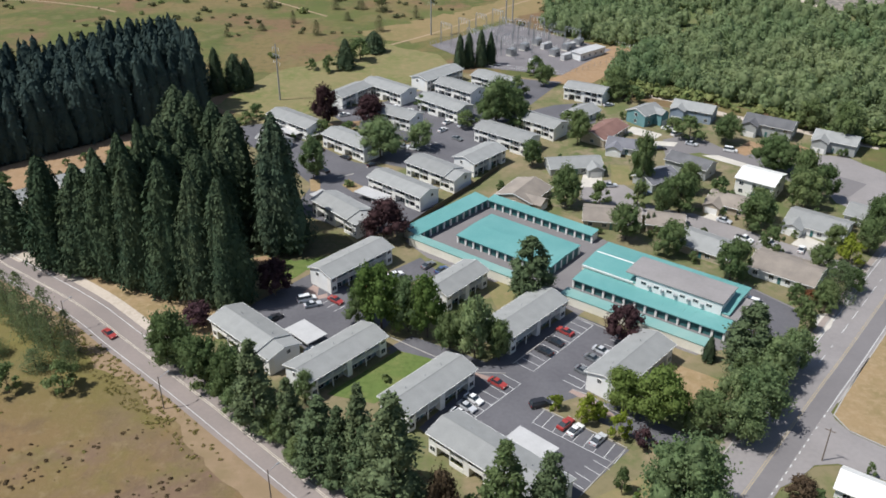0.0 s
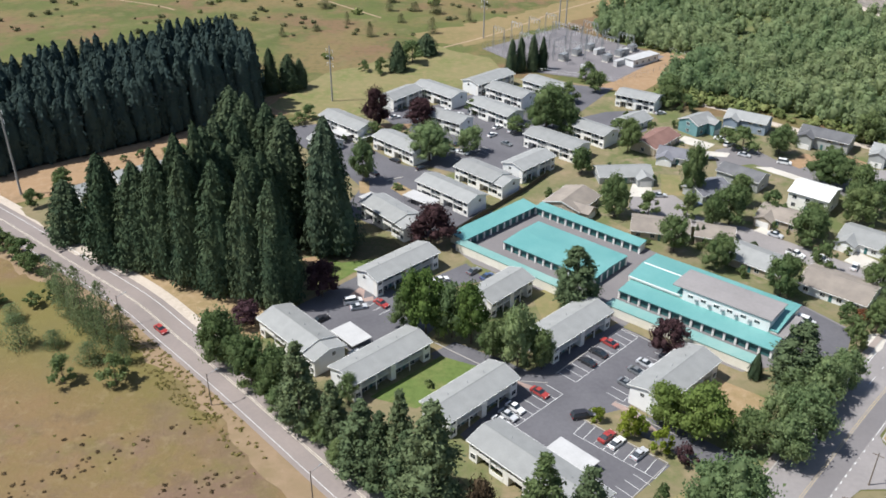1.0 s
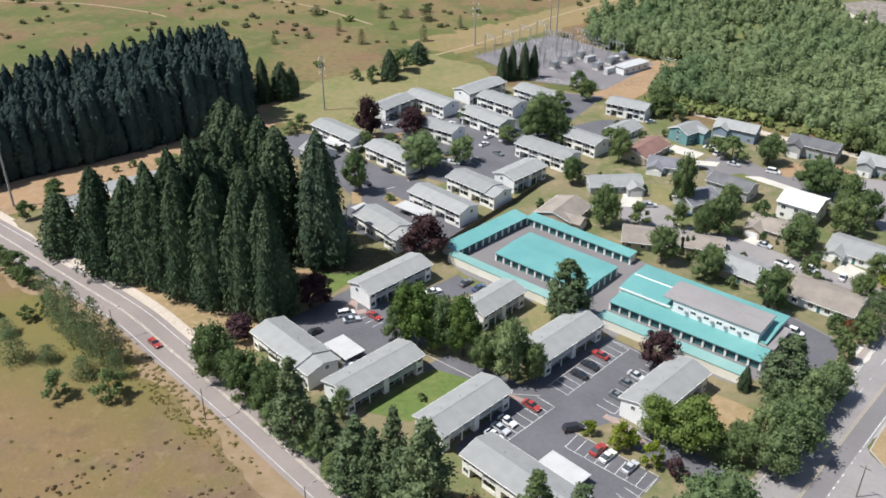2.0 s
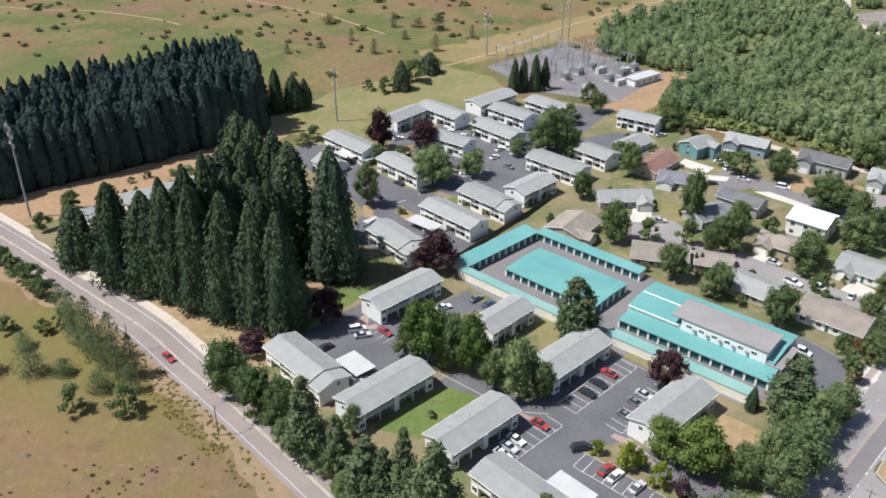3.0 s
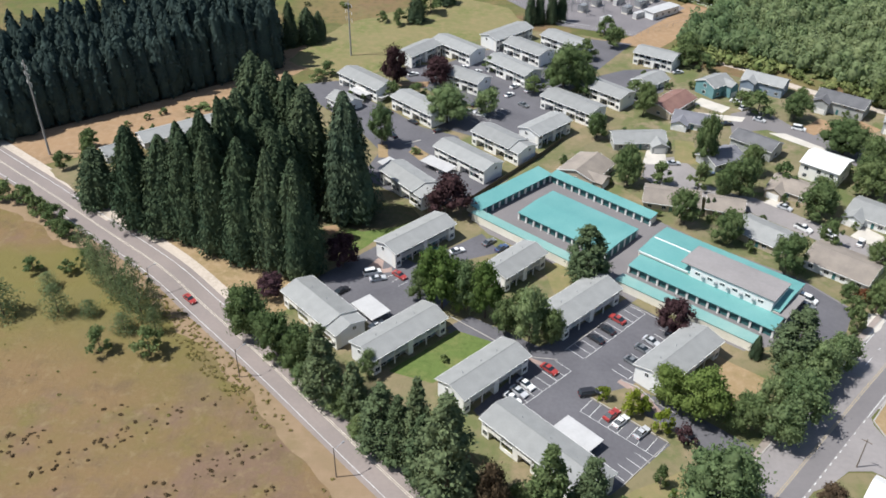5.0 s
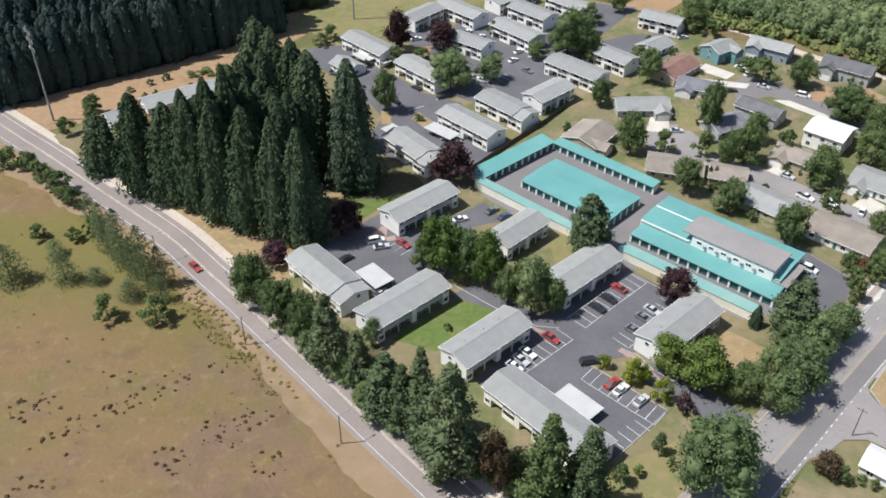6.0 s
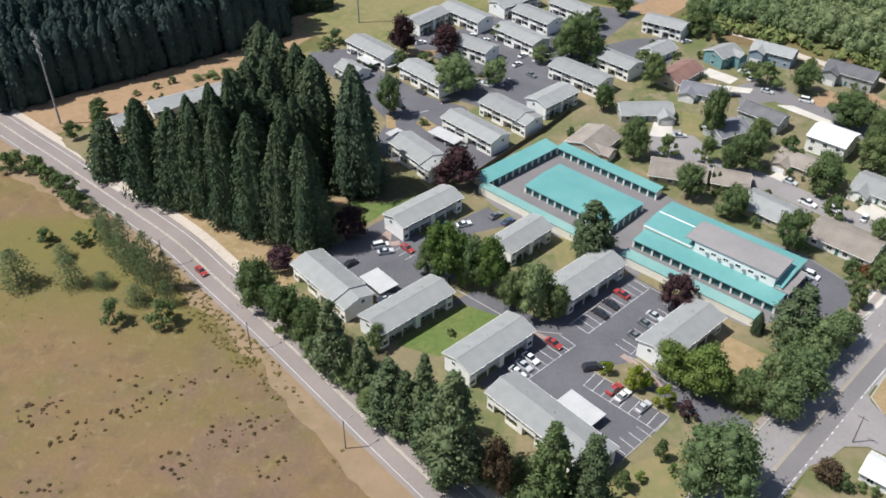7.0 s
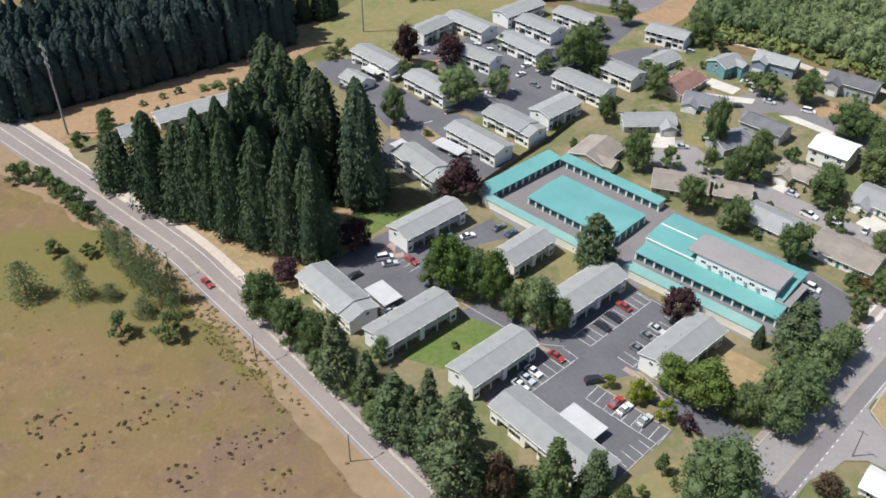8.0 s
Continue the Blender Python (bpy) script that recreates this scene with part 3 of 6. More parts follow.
sheet("lawn", [(24, 118), (40, 128), (44, 116), (34, 106), (20, 108)], M["green_field"], 0.07, "green lawn by the entrance", "lawn", 0.8)
sheet("lawn", [(10.5, 199.5), (17.5, 202.5), (28, 193), (24, 187), (19, 184), (13, 187)], M["green_field"], 0.07, "yellow-green lawn under a conifer", "lawn", 0.5)
sheet("lawn", [(-154, 238), (-128, 216), (-118, 222), (-130, 240), (-146, 250)], M["dry_lawn"], 0.07, "yellowing lawn beside the road", "lawn", 0.8)
sheet("lawn", [(50, 168), (64, 158), (60, 142), (50, 150)], M["verge"], 0.07, "dry yellow lawn behind the shrubs", "lawn", 0.5)
sheet("lawn", [(55, 264), (65, 262), (64, 280), (57, 282)], M["green_field"], 0.06, "patchy green front lawn", "lawn", 1.5)
sheet("yard_earth", [(116, 286), (134, 296), (128, 304), (112, 296)], M["bare"], 0.06, "bare tan earth yard", "yard", 0.8)


sheet("brick_walk", [(-39.5, 193.5), (-37, 198.5), (-35.2, 197.4), (-35, 193.2), (-32.5, 194.5), (-32, 192.2), (-36, 191)], M["brick_path"], 0.075, "pinkish brick walk at the end of the apartments", "walkway", 0.2)
strip("brick_walk", [(2.5, 161.6), (7.2, 159.4), (12.5, 157.0)], 0.7, -0.7, 0.075, M["brick_path"], "pinkish brick walk beside the car park", "walkway")
strip("brick_walk", [(28.2, 154.2), (31.9, 150.9), (34.8, 147.2), (37.3, 143.2)], 0.8, -0.8, 0.075, M["brick_path"], "pinkish brick walk beside the car park", "walkway")


def stalls(parent, x, y, along, out, n, pitch=2.6, depth=5.0, closed=False):
    """White stall lines: n stalls along one direction, the lines running out in another (degrees)."""
    a, o = Vector((math.cos(radians(along)), math.sin(radians(along)))), Vector((math.cos(radians(out)), math.sin(radians(out))))
    for i in range(n + 1):
        p = Vector((x, y)) + a * pitch * i
        q, w = p + o * depth, a * 0.07
        part("stall_line", Geo().add([(*(p - w), 0.066), (*(q - w), 0.066), (*(q + w), 0.066), (*(p + w), 0.066)], [(0, 1, 2, 3)]), M["white_line"], parent)
    if closed:
        p, q, w = Vector((x, y)) + o * (depth + 0.07), Vector((x, y)) + a * pitch * n + o * (depth + 0.07), o * 0.06
        part("end_line", Geo().add([(*(p - w), 0.067), (*(p + w), 0.067), (*(q + w), 0.067), (*(q - w), 0.067)], [(0, 1, 2, 3)]), M["white_line"], parent)


stalls(lot_a, 16.4, 164.4, 49, -41, 10, 2.55, closed=True)
stalls(lot_a, 26.8, 158.0, 51, -41, 8, 2.65, 4.8, closed=True)
stalls(lot_a, -0.8, 144.3, 48, -41, 8, 2.6, closed=True)
stalls(lot_g, 21.5, 147.2, -38, 234, 8, 2.5, closed=True)
stalls(lot_g, 33.0, 129.0, 222, 137, 3, 2.7, 4.0)
stalls(lot_b, -33.0, 193.5, -41, 228, 3, 2.6, 3.6)
stalls(lot_d, -16.0, 289.0, 49, -41, 6, 2.6)
for line in ([(28.6, 154.4), (32.4, 152.4), (35.9, 147.6), (41, 144)], [(-14.5, 174.6), (-1.2, 165.2), (4.5, 160.5), (13.6, 160.2)], [(15.6, 163.9), (33.2, 184.2), (46.5, 173.4)], [(20.9, 148.0), (37.6, 135.4), (26.2, 121.8)]):
    strip("kerb", line, 0.12, -0.12, 0.17, M["kerb"], "pale concrete kerb at the car park's edge", "kerb", thick=0.17)


def board_fence(line, h=1.8):
    e = thing("board_fence", 0, 0, 0, "dark weathered board fence behind the storage units", "fence")
    for (ax, ay), (bx, by) in zip(line, line[1:]):
        a, b = Vector((ax, ay)), Vector((bx, by))
        k = max(1, round((b - a).length / 2.4))
        ang = math.atan2(by - ay, bx - ax)
        for i in range(k):
            p, q = a.lerp(b, i / k), a.lerp(b, (i + 1) / k)
            part("post", Geo().rod((p.x, p.y, 0), (p.x, p.y, h + 0.1), 0.07, 0.07, 6), M["fence"], e)
            panel = part("panel", Geo().box(0.08, -0.025, 0.06, (q - p).length - 0.08, 0.025, h), M["fence"], e)
            panel.matrix_basis = pose(p.x, p.y, 0, 0, 0, math.degrees(ang))


board_fence([(-14.5, 229), (-4, 244.5), (9.6, 263.5), (17.5, 276.5)])


# ---- apartments ----
def windows(parent, wall, x, z, w, h, y, out, name="window"):
    """A window with frame and panes on a wall that runs along x (wall 'x') or along y."""
    g, p = Geo(), Geo()
    t = 0.06
    def bx(geo, a0, c0, a1, c1, d0, d1):
        lo, hi = sorted((y + out * d0, y + out * d1))
        geo.box(a0, lo, c0, a1, hi, c1) if wall == "x" else geo.box(lo, a0, c0, hi, a1, c1)
    bx(g, x - w / 2 - t, z - t, x + w / 2 + t, z, 0, 0.07)
    bx(g, x - w / 2 - t, z + h, x + w / 2 + t, z + h + t, 0, 0.07)
    bx(g, x - w / 2 - t, z, x - w / 2, z + h, 0, 0.07)
    bx(g, x + w / 2, z, x + w / 2 + t, z + h, 0, 0.07)
    bx(g, x - 0.03, z, x + 0.03, z + h, 0.0, 0.06)
    win = part(name, g, M["trim"], parent)
    bx(p, x - w / 2, z, x + w / 2, z + h, 0.005, 0.03)
    part("pane", p, M["pane"], win)
    return win


def gable_roof(parent, x0, x1, W, eave, rise, mat, over=0.6, ends=0.4, thick=0.18):
    """Two slopes with thickness, ridge cap, fascias and gutters over a body W deep."""
    hw = W / 2 + over
    drop = rise * over / (W / 2)
    for s in (-1, 1):
        o = [(0.0, eave + rise), (s * hw, eave - drop), (s * hw, eave - drop + thick), (0.0, eave + rise + thick)]
        part("roof_slope", Geo().prism(o if s < 0 else o[::-1], x0 - ends, x1 + ends), mat, parent, "weathered composition shingles")
        lo, hi = sorted((s * hw, s * (hw + 0.12)))
        part("gutter", Geo().box(x0 - ends, lo, eave - drop - 0.02, x1 + ends, hi, eave - drop + 0.12), M["trim"], parent)
    part("ridge_cap", Geo().prism([(-0.16, eave + rise + thick - 0.02), (0.16, eave + rise + thick - 0.02), (0.0, eave + rise + thick + 0.05)], x0 - ends, x1 + ends), mat, parent)
    for x in (x0 - ends - 0.04, x1 + ends):
        g = Geo()
        for s in (-1, 1):
            o = [(0.0, eave + rise - 0.12), (s * hw, eave - drop - 0.12), (s * hw, eave - drop + thick), (0.0, eave + rise + thick)]
            g.prism(o if s < 0 else o[::-1], x, x + 0.04)
        part("barge_board", g, M["trim"], parent)


def apartment(x, y, ang, L=22.0, W=9.0, label="white two-storey apartment block with a low grey roof", step=False, bays=2, roof="shingle"):
    e = thing("apartment_block", x, y, ang, label, "apartment building", "apartment blocks")
    H, rise, deep = 5.3, 1.25, 1.5
    hl, hw = L / 2, W / 2
    cut = hl - 4.2 if step else hl
    part("body", Geo().prism([(-hw + deep, 0), (hw, 0), (hw, H), (0, H + rise), (-hw + deep, H + rise * deep / hw)], -hl, cut), M["siding"], e)
    if step:
        part("end_wing", Geo().prism([(-hw + deep, 0), (hw - 0.15, 0), (hw - 0.15, H - 0.45), (0, H + rise - 0.45), (-hw + deep, H - 0.45 + rise * deep / hw)], cut, hl), M["siding"], e)
    # the front: projecting blocks with recessed balconies between them
    n = bays
    bw = 2.2
    xs = [-hl + bw / 2 + (L - bw) * i / n for i in range(n + 1)]
    for i, cx in enumerate(xs):
        w = bw if i in (0, n) else 1.5
        blk = part("front_block", Geo().prism([(-hw, 0), (-hw + deep, 0), (-hw + deep, H + rise * deep / hw - (0.5 if step and i == n else 0)), (-hw, H - (0.5 if step and i == n else 0))], cx - w / 2, cx + w / 2), M["siding_block"], e)
        if w > 2:
            for z in (0.9, 3.6):
                windows(e, "x", cx, z, 1.3, 1.2, -hw, -1)
    for i in range(n):
        a = xs[i] + (bw if i == 0 else 1.5) / 2
        b = xs[i + 1] - (bw if i + 1 == n else 1.5) / 2
        # Fronts turned from the sun get the shade-coloured panel, the others cream.
        part("bay_panel", Geo().box(a + 0.004, -hw + deep - 0.02, 0.24, b - 0.004, -hw + deep + 0.02, H), M["bay_panel" if 0 < ang < 90 else "siding_block"], e)
        part("balcony_floor", Geo().box(a, -hw, 2.55, b, -hw + deep, 2.75), M["trim"], e)
        rail = part("balcony_rail", Geo().box(a, -hw + 0.02, 3.62, b, -hw + 0.09, 3.72), M["trim"], e)
        g = Geo()
        k = int((b - a) / 0.16)
        for j in range(k):
            px = a + (b - a) * (j + 0.5) / k
            g.box(px - 0.02, -hw + 0.03, 2.75, px + 0.02, -hw + 0.07, 3.62)
        tagged(part("baluster_screen", g, M["trim"], rail), "fine white balusters", "", "", "stuff")
        m = (a + b) / 2
        if not 0 < ang < 90:
            part("parapet", Geo().box(a, -hw - 0.06, 2.6, m, -hw + 0.015, 3.55), M["siding_block"], e, "solid white balcony front")
            part("patio_wall", Geo().box(m + 0.13, -hw - 0.06, 0, b, -hw + 0.06, 1.15), M["siding_block"], e, "low white patio wall")
        part("post", Geo().box(m - 0.12, -hw, 0, m + 0.12, -hw + 0.2, H), M["trim"], e)
        for z in (0.1, 2.8):
            for cx in ((a + m) / 2, (m + b) / 2):
                windows(e, "x", cx - 0.4, z, 1.8, 2.0, -hw + deep - 0.024, -1, "sliding_door")
            part("door", Geo().box(m - 0.95, -hw + deep - 0.08, z, m - 0.2, -hw + deep - 0.024, z + 2.0), M["teal_door"], e)
    for z in (0.9, 3.6):
        for k in range(6):
            windows(e, "x", -hl + L * (k + 0.5) / 6, z, 1.4, 1.15, hw, 1)
    for s in (-1, 1):
        windows(e, "y", 1.2, 3.7, 1.0, 1.0, s * hl, s)
    x1 = hl
    if step:
        gable_roof(e, hl - 4.0, hl, W - 0.3, H - 0.45, rise, M[roof], 0.5)
        x1 = hl - 4.4
    gable_roof(e, -hl, x1, W, H, rise, M[roof])
    for vx in (-hl * 0.55, 0.1, hl * 0.5):
        part("vent_pipe", Geo().rod((vx, 1.2, H + 0.7), (vx, 1.2, H + rise + 0.35), 0.07), M["steel"], e)
    part("foundation", Geo().box(-hl - 0.04, -hw + deep - 0.04, 0, hl + 0.04, hw + 0.04, 0.22), M["kerb"], e)
    return e


NE, SE = 48.0, -41.0
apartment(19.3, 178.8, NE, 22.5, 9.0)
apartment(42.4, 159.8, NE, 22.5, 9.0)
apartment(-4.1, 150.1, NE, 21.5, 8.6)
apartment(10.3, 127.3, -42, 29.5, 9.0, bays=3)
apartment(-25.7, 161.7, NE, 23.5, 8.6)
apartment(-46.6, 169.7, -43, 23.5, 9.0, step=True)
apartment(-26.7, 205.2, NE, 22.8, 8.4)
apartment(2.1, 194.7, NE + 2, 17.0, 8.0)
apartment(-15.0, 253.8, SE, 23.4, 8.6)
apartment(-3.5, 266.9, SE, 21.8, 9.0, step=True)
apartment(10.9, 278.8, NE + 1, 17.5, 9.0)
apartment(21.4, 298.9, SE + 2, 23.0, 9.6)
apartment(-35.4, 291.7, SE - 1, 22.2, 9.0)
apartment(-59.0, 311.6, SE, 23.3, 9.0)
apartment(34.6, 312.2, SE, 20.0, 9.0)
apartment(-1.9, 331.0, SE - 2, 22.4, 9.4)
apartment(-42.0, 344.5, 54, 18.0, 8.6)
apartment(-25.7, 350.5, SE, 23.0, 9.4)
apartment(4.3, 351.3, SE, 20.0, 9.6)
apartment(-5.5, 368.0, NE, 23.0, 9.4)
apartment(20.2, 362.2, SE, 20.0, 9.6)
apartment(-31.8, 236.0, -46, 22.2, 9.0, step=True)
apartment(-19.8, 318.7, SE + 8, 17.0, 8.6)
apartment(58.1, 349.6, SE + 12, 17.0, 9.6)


# ---- carports ----
def carport(x, y, ang, L, W, label="pale metal carport roof on steel posts"):
    e = thing("carport", x, y, ang, label, "carport", "carports")
    part("roof", Geo().box(-L / 2, -W / 2, 2.45, L / 2, W / 2, 2.6), M["carport_roof"], e)
    part("fascia", Geo().box(-L / 2 - 0.03, -W / 2 - 0.05, 2.35, L / 2 + 0.03, -W / 2, 2.62), M["trim"], e)
    k = max(2, int(L / 3) + 1)
    for i in range(k):
        px = -L / 2 + 0.3 + (L - 0.6) * i / (k - 1)
        for py in (-W / 2 + 0.4, W / 2 - 0.4):
            part("post", Geo().rod((px, py, 0), (px, py, 2.45), 0.06), M["steel"], e)
    return e


carport(-54.8, 306.5, SE, 15.0, 6.0)
carport(-60.0, 305.2, -41, 9.0, 5.0)
carport(-24.5, 251.0, SE + 4, 12.0, 5.2)
carport(-34.8, 173.1, -44, 9.2, 6.0)
carport(17.4, 133.7, -42, 10.2, 5.6)
carport(-38.0, 247.5, SE, 14.0, 5.2)


# ---- storage units ----
def storage_row(x, y, ang, L, W, front=True, rear=False, H=2.7, rise=0.5, shed=True, pale=False, bay=2.9, label="row of storage units with a teal metal roof"):
    e = thing("storage_row", x, y, ang, label, "storage building", "storage units")
    hl, hw = L / 2, W / 2
    y0, y1 = -hw + (0.5 if front else -0.28), hw - (0.5 if rear else 0.02)
    part("wall_shell", Geo().prism([(y0, 0), (y1, 0), (y1, H + (rise if shed else 0)), (0, H + (rise / 2 if shed else rise)), (y0, H)], -hl + 0.02, hl - 0.02), M["block_wall"], e)
    roofmat = M["teal_pale" if pale else "teal_roof"]
    o = [(-hw - 0.3, H), (hw + 0.2, H + rise), (hw + 0.2, H + rise + 0.12), (-hw - 0.3, H + 0.12)] if shed else None
    if shed:
        roof = part("roof", Geo().prism(o, -hl - 0.2, hl + 0.2), roofmat, e, "ribbed teal sheet metal")
        edges = [(-hw - 0.3, H + 0.12, hw + 0.2, H + rise + 0.12)]
    else:
        roof = part("roof", Geo().prism([(-hw - 0.3, H), (hw + 0.3, H), (hw + 0.3, H + 0.12), (0, H + rise + 0.12), (-hw - 0.3, H + 0.12)], -hl - 0.2, hl + 0.2), roofmat, e, "ribbed teal sheet metal")
        edges = [(-hw - 0.3, H + 0.12, 0, H + rise + 0.12), (hw + 0.3, H + 0.12, 0, H + rise + 0.12)]
    g = Geo()
    k = int(L / 0.9)
    for i in range(k + 1):
        px = -hl - 0.15 + (L + 0.3) * i / k
        for y0, z0, y1, z1 in edges:
            a, b, c, d = (px - 0.03, y0, z0), (px + 0.03, y0, z0), (px + 0.03, y1, z1), (px - 0.03, y1, z1)
            up = lambda p: (p[0], p[1], p[2] + 0.025)
            g.add([a, b, c, d, up(a), up(b), up(c), up(d)], [(4, 5, 6, 7), (0, 1, 5, 4), (1, 2, 6, 5), (2, 3, 7, 6), (3, 0, 4, 7)])
    part("roof_ribs", g, roofmat, roof)
    part("fascia", Geo().box(-hl - 0.2, -hw - 0.36, H - 0.12, hl + 0.2, -hw - 0.3, H + 0.14), roofmat, e)
    n = round(L / bay)
    for side, y0 in [(-1, -hw)] * front + [(1, hw)] * rear:
        for i in range(n + 1):
            px = -hl + L * i / n
            lo, hi = sorted((y0, y0 - side * 0.52))
            part("pillar", Geo().box(px - 0.28, lo, 0, px + 0.28, hi, H + (min(rise, 0.0) if side > 0 and shed else 0.0)), M["trim"], e)
        for i in range(n):
            a, b = -hl + L * i / n + 0.28, -hl + L * (i + 1) / n - 0.28
            ly = y0 - side * 0.47
            ridge = [(ly + side * (0.07 if j % 2 else 0.02), 0.05 + 0.2 * j) for j in range(13)]
            rib = [(ly, 0.05)] + ridge + [(ly, 2.45)]
            part("roll_up_door", Geo().prism(rib if side > 0 else rib[::-1], a, b), M["teal_door"], e)
    return e


storage_row(-0.3, 236.9, 48, 33.0, 5.6)
storage_row(28.6, 236.4, -38, 38.0, 3.6, rise=0.35)
centre = storage_row(20.4, 219.9, -38, 31.5, 17.0, rear=True, shed=False, rise=0.45)
for i in range(6):
    part("pillar", Geo().box(15.73, -8.3 + 3.2 * i, 0, 15.95, -7.75 + 3.2 * i, 2.7), M["trim"], centre)
    if i < 5:
        part("roll_up_door", Geo().box(15.73, -7.75 + 3.2 * i, 0.05, 15.8, -5.1 + 3.2 * i, 2.45), M["teal_door"], centre)
storage_row(3.9, 211.4, -38, 36.5, 3.0, front=False, rear=True, rise=-0.2, pale=True)
storage_row(52.8, 188.6, -36, 42.0, 6.2, rise=0.2)
storage_row(46.9, 181.2, -36, 39.5, 3.6, front=False, rear=True, rise=-0.2, pale=True)
broad = storage_row(58.6, 198.6, -36, 41.5, 15.6, front=False, shed=False, H=3.7, rise=0.7, label="broad storage building with a teal metal roof")
part("ridge_strip", Geo().box(-20.5, -0.25, 4.5, -9.0, 0.25, 4.56), M["trim"], broad)
part("wall_cap", Geo().box(-20.7, -8.35, 3.5, -5.5, -8.1, 3.95), M["trim"], broad)


def office():
    e = thing("office_building", 60.6, 191.9, -36, "white office with a grey flat roof beside the storage units", "office")
    part("body", Geo().box(-10.2, -4.2, 0, 13.2, 5.6, 6.5), M["siding"], e)
    part("roof", Geo().prism([(-4.5, 6.5), (6.0, 6.3), (6.0, 6.5), (0.8, 6.9), (-4.5, 6.75)], -13.2, 13.6), M["flat_roof"], e, "grey felt roof")
    for i in range(6):
        windows(e, "x", -8.0 + i * 3.6, 4.4, 1.4, 0.8, -4.2, -1)
    for i in range(5):
        part("wall_unit", Geo().box(-6.6 + i * 3.6, -4.7, 4.0, -5.8 + i * 3.6, -4.2, 4.7), M["steel"], e)
    part("canopy", Geo().box(13.7, -4.4, 3.0, 17.6, 7.5, 3.25), M["flat_roof"], e)
    for px, py in ((14.0, -4.1), (17.3, -4.1), (14.0, 7.2), (17.3, 7.2)):
        part("post", Geo().rod((px, py, 0), (px, py, 3.0), 0.1), M["trim"], e)
    part("door", Geo().box(13.2, -1.0, 0.1, 13.26, 0.1, 2.2), M["teal_door"], e)
    windows(e, "y", -2.6, 1.0, 1.8, 1.3, 13.2, 1)


office()


# ---- houses ----
HOMES = []


def house(x, y, ang, L, W, H=2.8, rise=1.8, roof="shingle_tan", wall=None, label="single-storey house with a tan shingle roof", wing=0, hip=False, chimney=False):
    e = thing("house", x, y, ang, label, "house", "houses")
    mat = wall or M["siding"]
    hl, hw = L / 2, W / 2
    if hip:
        part("body", Geo().box(-hl, -hw, 0, hl, hw, H), mat, e)
        o, t = 0.5, 0.16
        a = hw * 0.9
        for dz, nm in ((0.0, "soffit"), (t, "roof")):
            z = H - 0.05 + dz
            g = Geo().add([(-hl - o, -hw - o, z), (hl + o, -hw - o, z), (hl + o, hw + o, z), (-hl - o, hw + o, z), (-hl + a, 0, z + rise), (hl - a, 0, z + rise)],
                          [(0, 1, 5, 4), (1, 2, 5), (2, 3, 4, 5), (3, 0, 4)])
            part(nm, g, M[roof] if dz else M["trim"], e)
        z = H - 0.06
        g = Geo()
        for x0, y0, x1, y1 in ((-hl - o, -hw - o - 0.05, hl + o, -hw - o), (-hl - o, hw + o, hl + o, hw + o + 0.05), (-hl - o - 0.05, -hw - o, -hl - o, hw + o), (hl + o, -hw - o, hl + o + 0.05, hw + o)):
            g.box(x0, y0, z, x1, y1, z + t + 0.03)
        part("gutter", g, M["trim"], e)
    else:
        part("body", Geo().prism([(-hw, 0), (hw, 0), (hw, H), (0, H + rise), (-hw, H)], -hl, hl), mat, e)
        gable_roof(e, -hl, hl, W, H, rise, M[roof], 0.5)
    if wing:
        ww = min(5.5, L * 0.4)
        wx = hl - ww / 2 - 0.4 if wing > 0 else -hl + ww / 2 + 0.4
        d = 3.2
        part("garage", Geo().box(wx - ww / 2, -hw - d, 0, wx + ww / 2, -hw, H - 0.25), mat, e)
        r2 = rise * 0.75
        g = Geo()
        for s in (-1, 1):
            p = [(wx, -hw - d - 0.4, H - 0.2 + r2), (wx, 0.0, H - 0.2 + r2), (wx + s * (ww / 2 + 0.4), 0.0, H - 0.3), (wx + s * (ww / 2 + 0.4), -hw - d - 0.4, H - 0.3)]
            q = [(a, b, c + 0.15) for a, b, c in p]
            g.add(p + q, [(0, 1, 2, 3), (4, 7, 6, 5), (0, 3, 7, 4), (3, 2, 6, 7)])
        part("garage_roof", g, M[roof], e)
        part("garage_gable", Geo().add([(wx - ww / 2, -hw - d, H - 0.25), (wx + ww / 2, -hw - d, H - 0.25), (wx, -hw - d, H - 0.25 + r2 * 0.9), (wx - ww / 2, -hw - d + 0.1, H - 0.25), (wx + ww / 2, -hw - d + 0.1, H - 0.25), (wx, -hw - d + 0.1, H - 0.25 + r2 * 0.9)], [(0, 1, 2), (3, 5, 4), (0, 2, 5, 3), (1, 4, 5, 2)]), mat, e)
        part("garage_door", Geo().box(wx - ww * 0.38, -hw - d - 0.06, 0.05, wx + ww * 0.38, -hw - d, 2.15), M["trim"], e)
    nx = max(2, int(L / 4))
    levels = [0.9] + ([3.6] if H > 4.5 else [])
    for z in levels:
        for s in (-1, 1):
            for i in range(nx):
                cx = -hl + L * (i + 0.5) / nx
                if s < 0 and wing and abs(cx - wx) < ww / 2 + 0.9:
                    continue
                windows(e, "x", cx, z, 1.3, 1.2, s * hw, s)
            windows(e, "y", 0.0, z, 1.4, 1.2, s * hl, s)
    part("front_door", Geo().box(-0.5, -hw - 0.05, 0.1, 0.4, -hw, 2.1), M["teal_door"], e)
    if chimney:
        part("chimney", Geo().box(-hl * 0.4, 0.4, H, -hl * 0.4 + 0.8, 1.2, H + rise + 0.9), M["fence"], e)
    HOMES.append((x, y, ang, hl, hw))
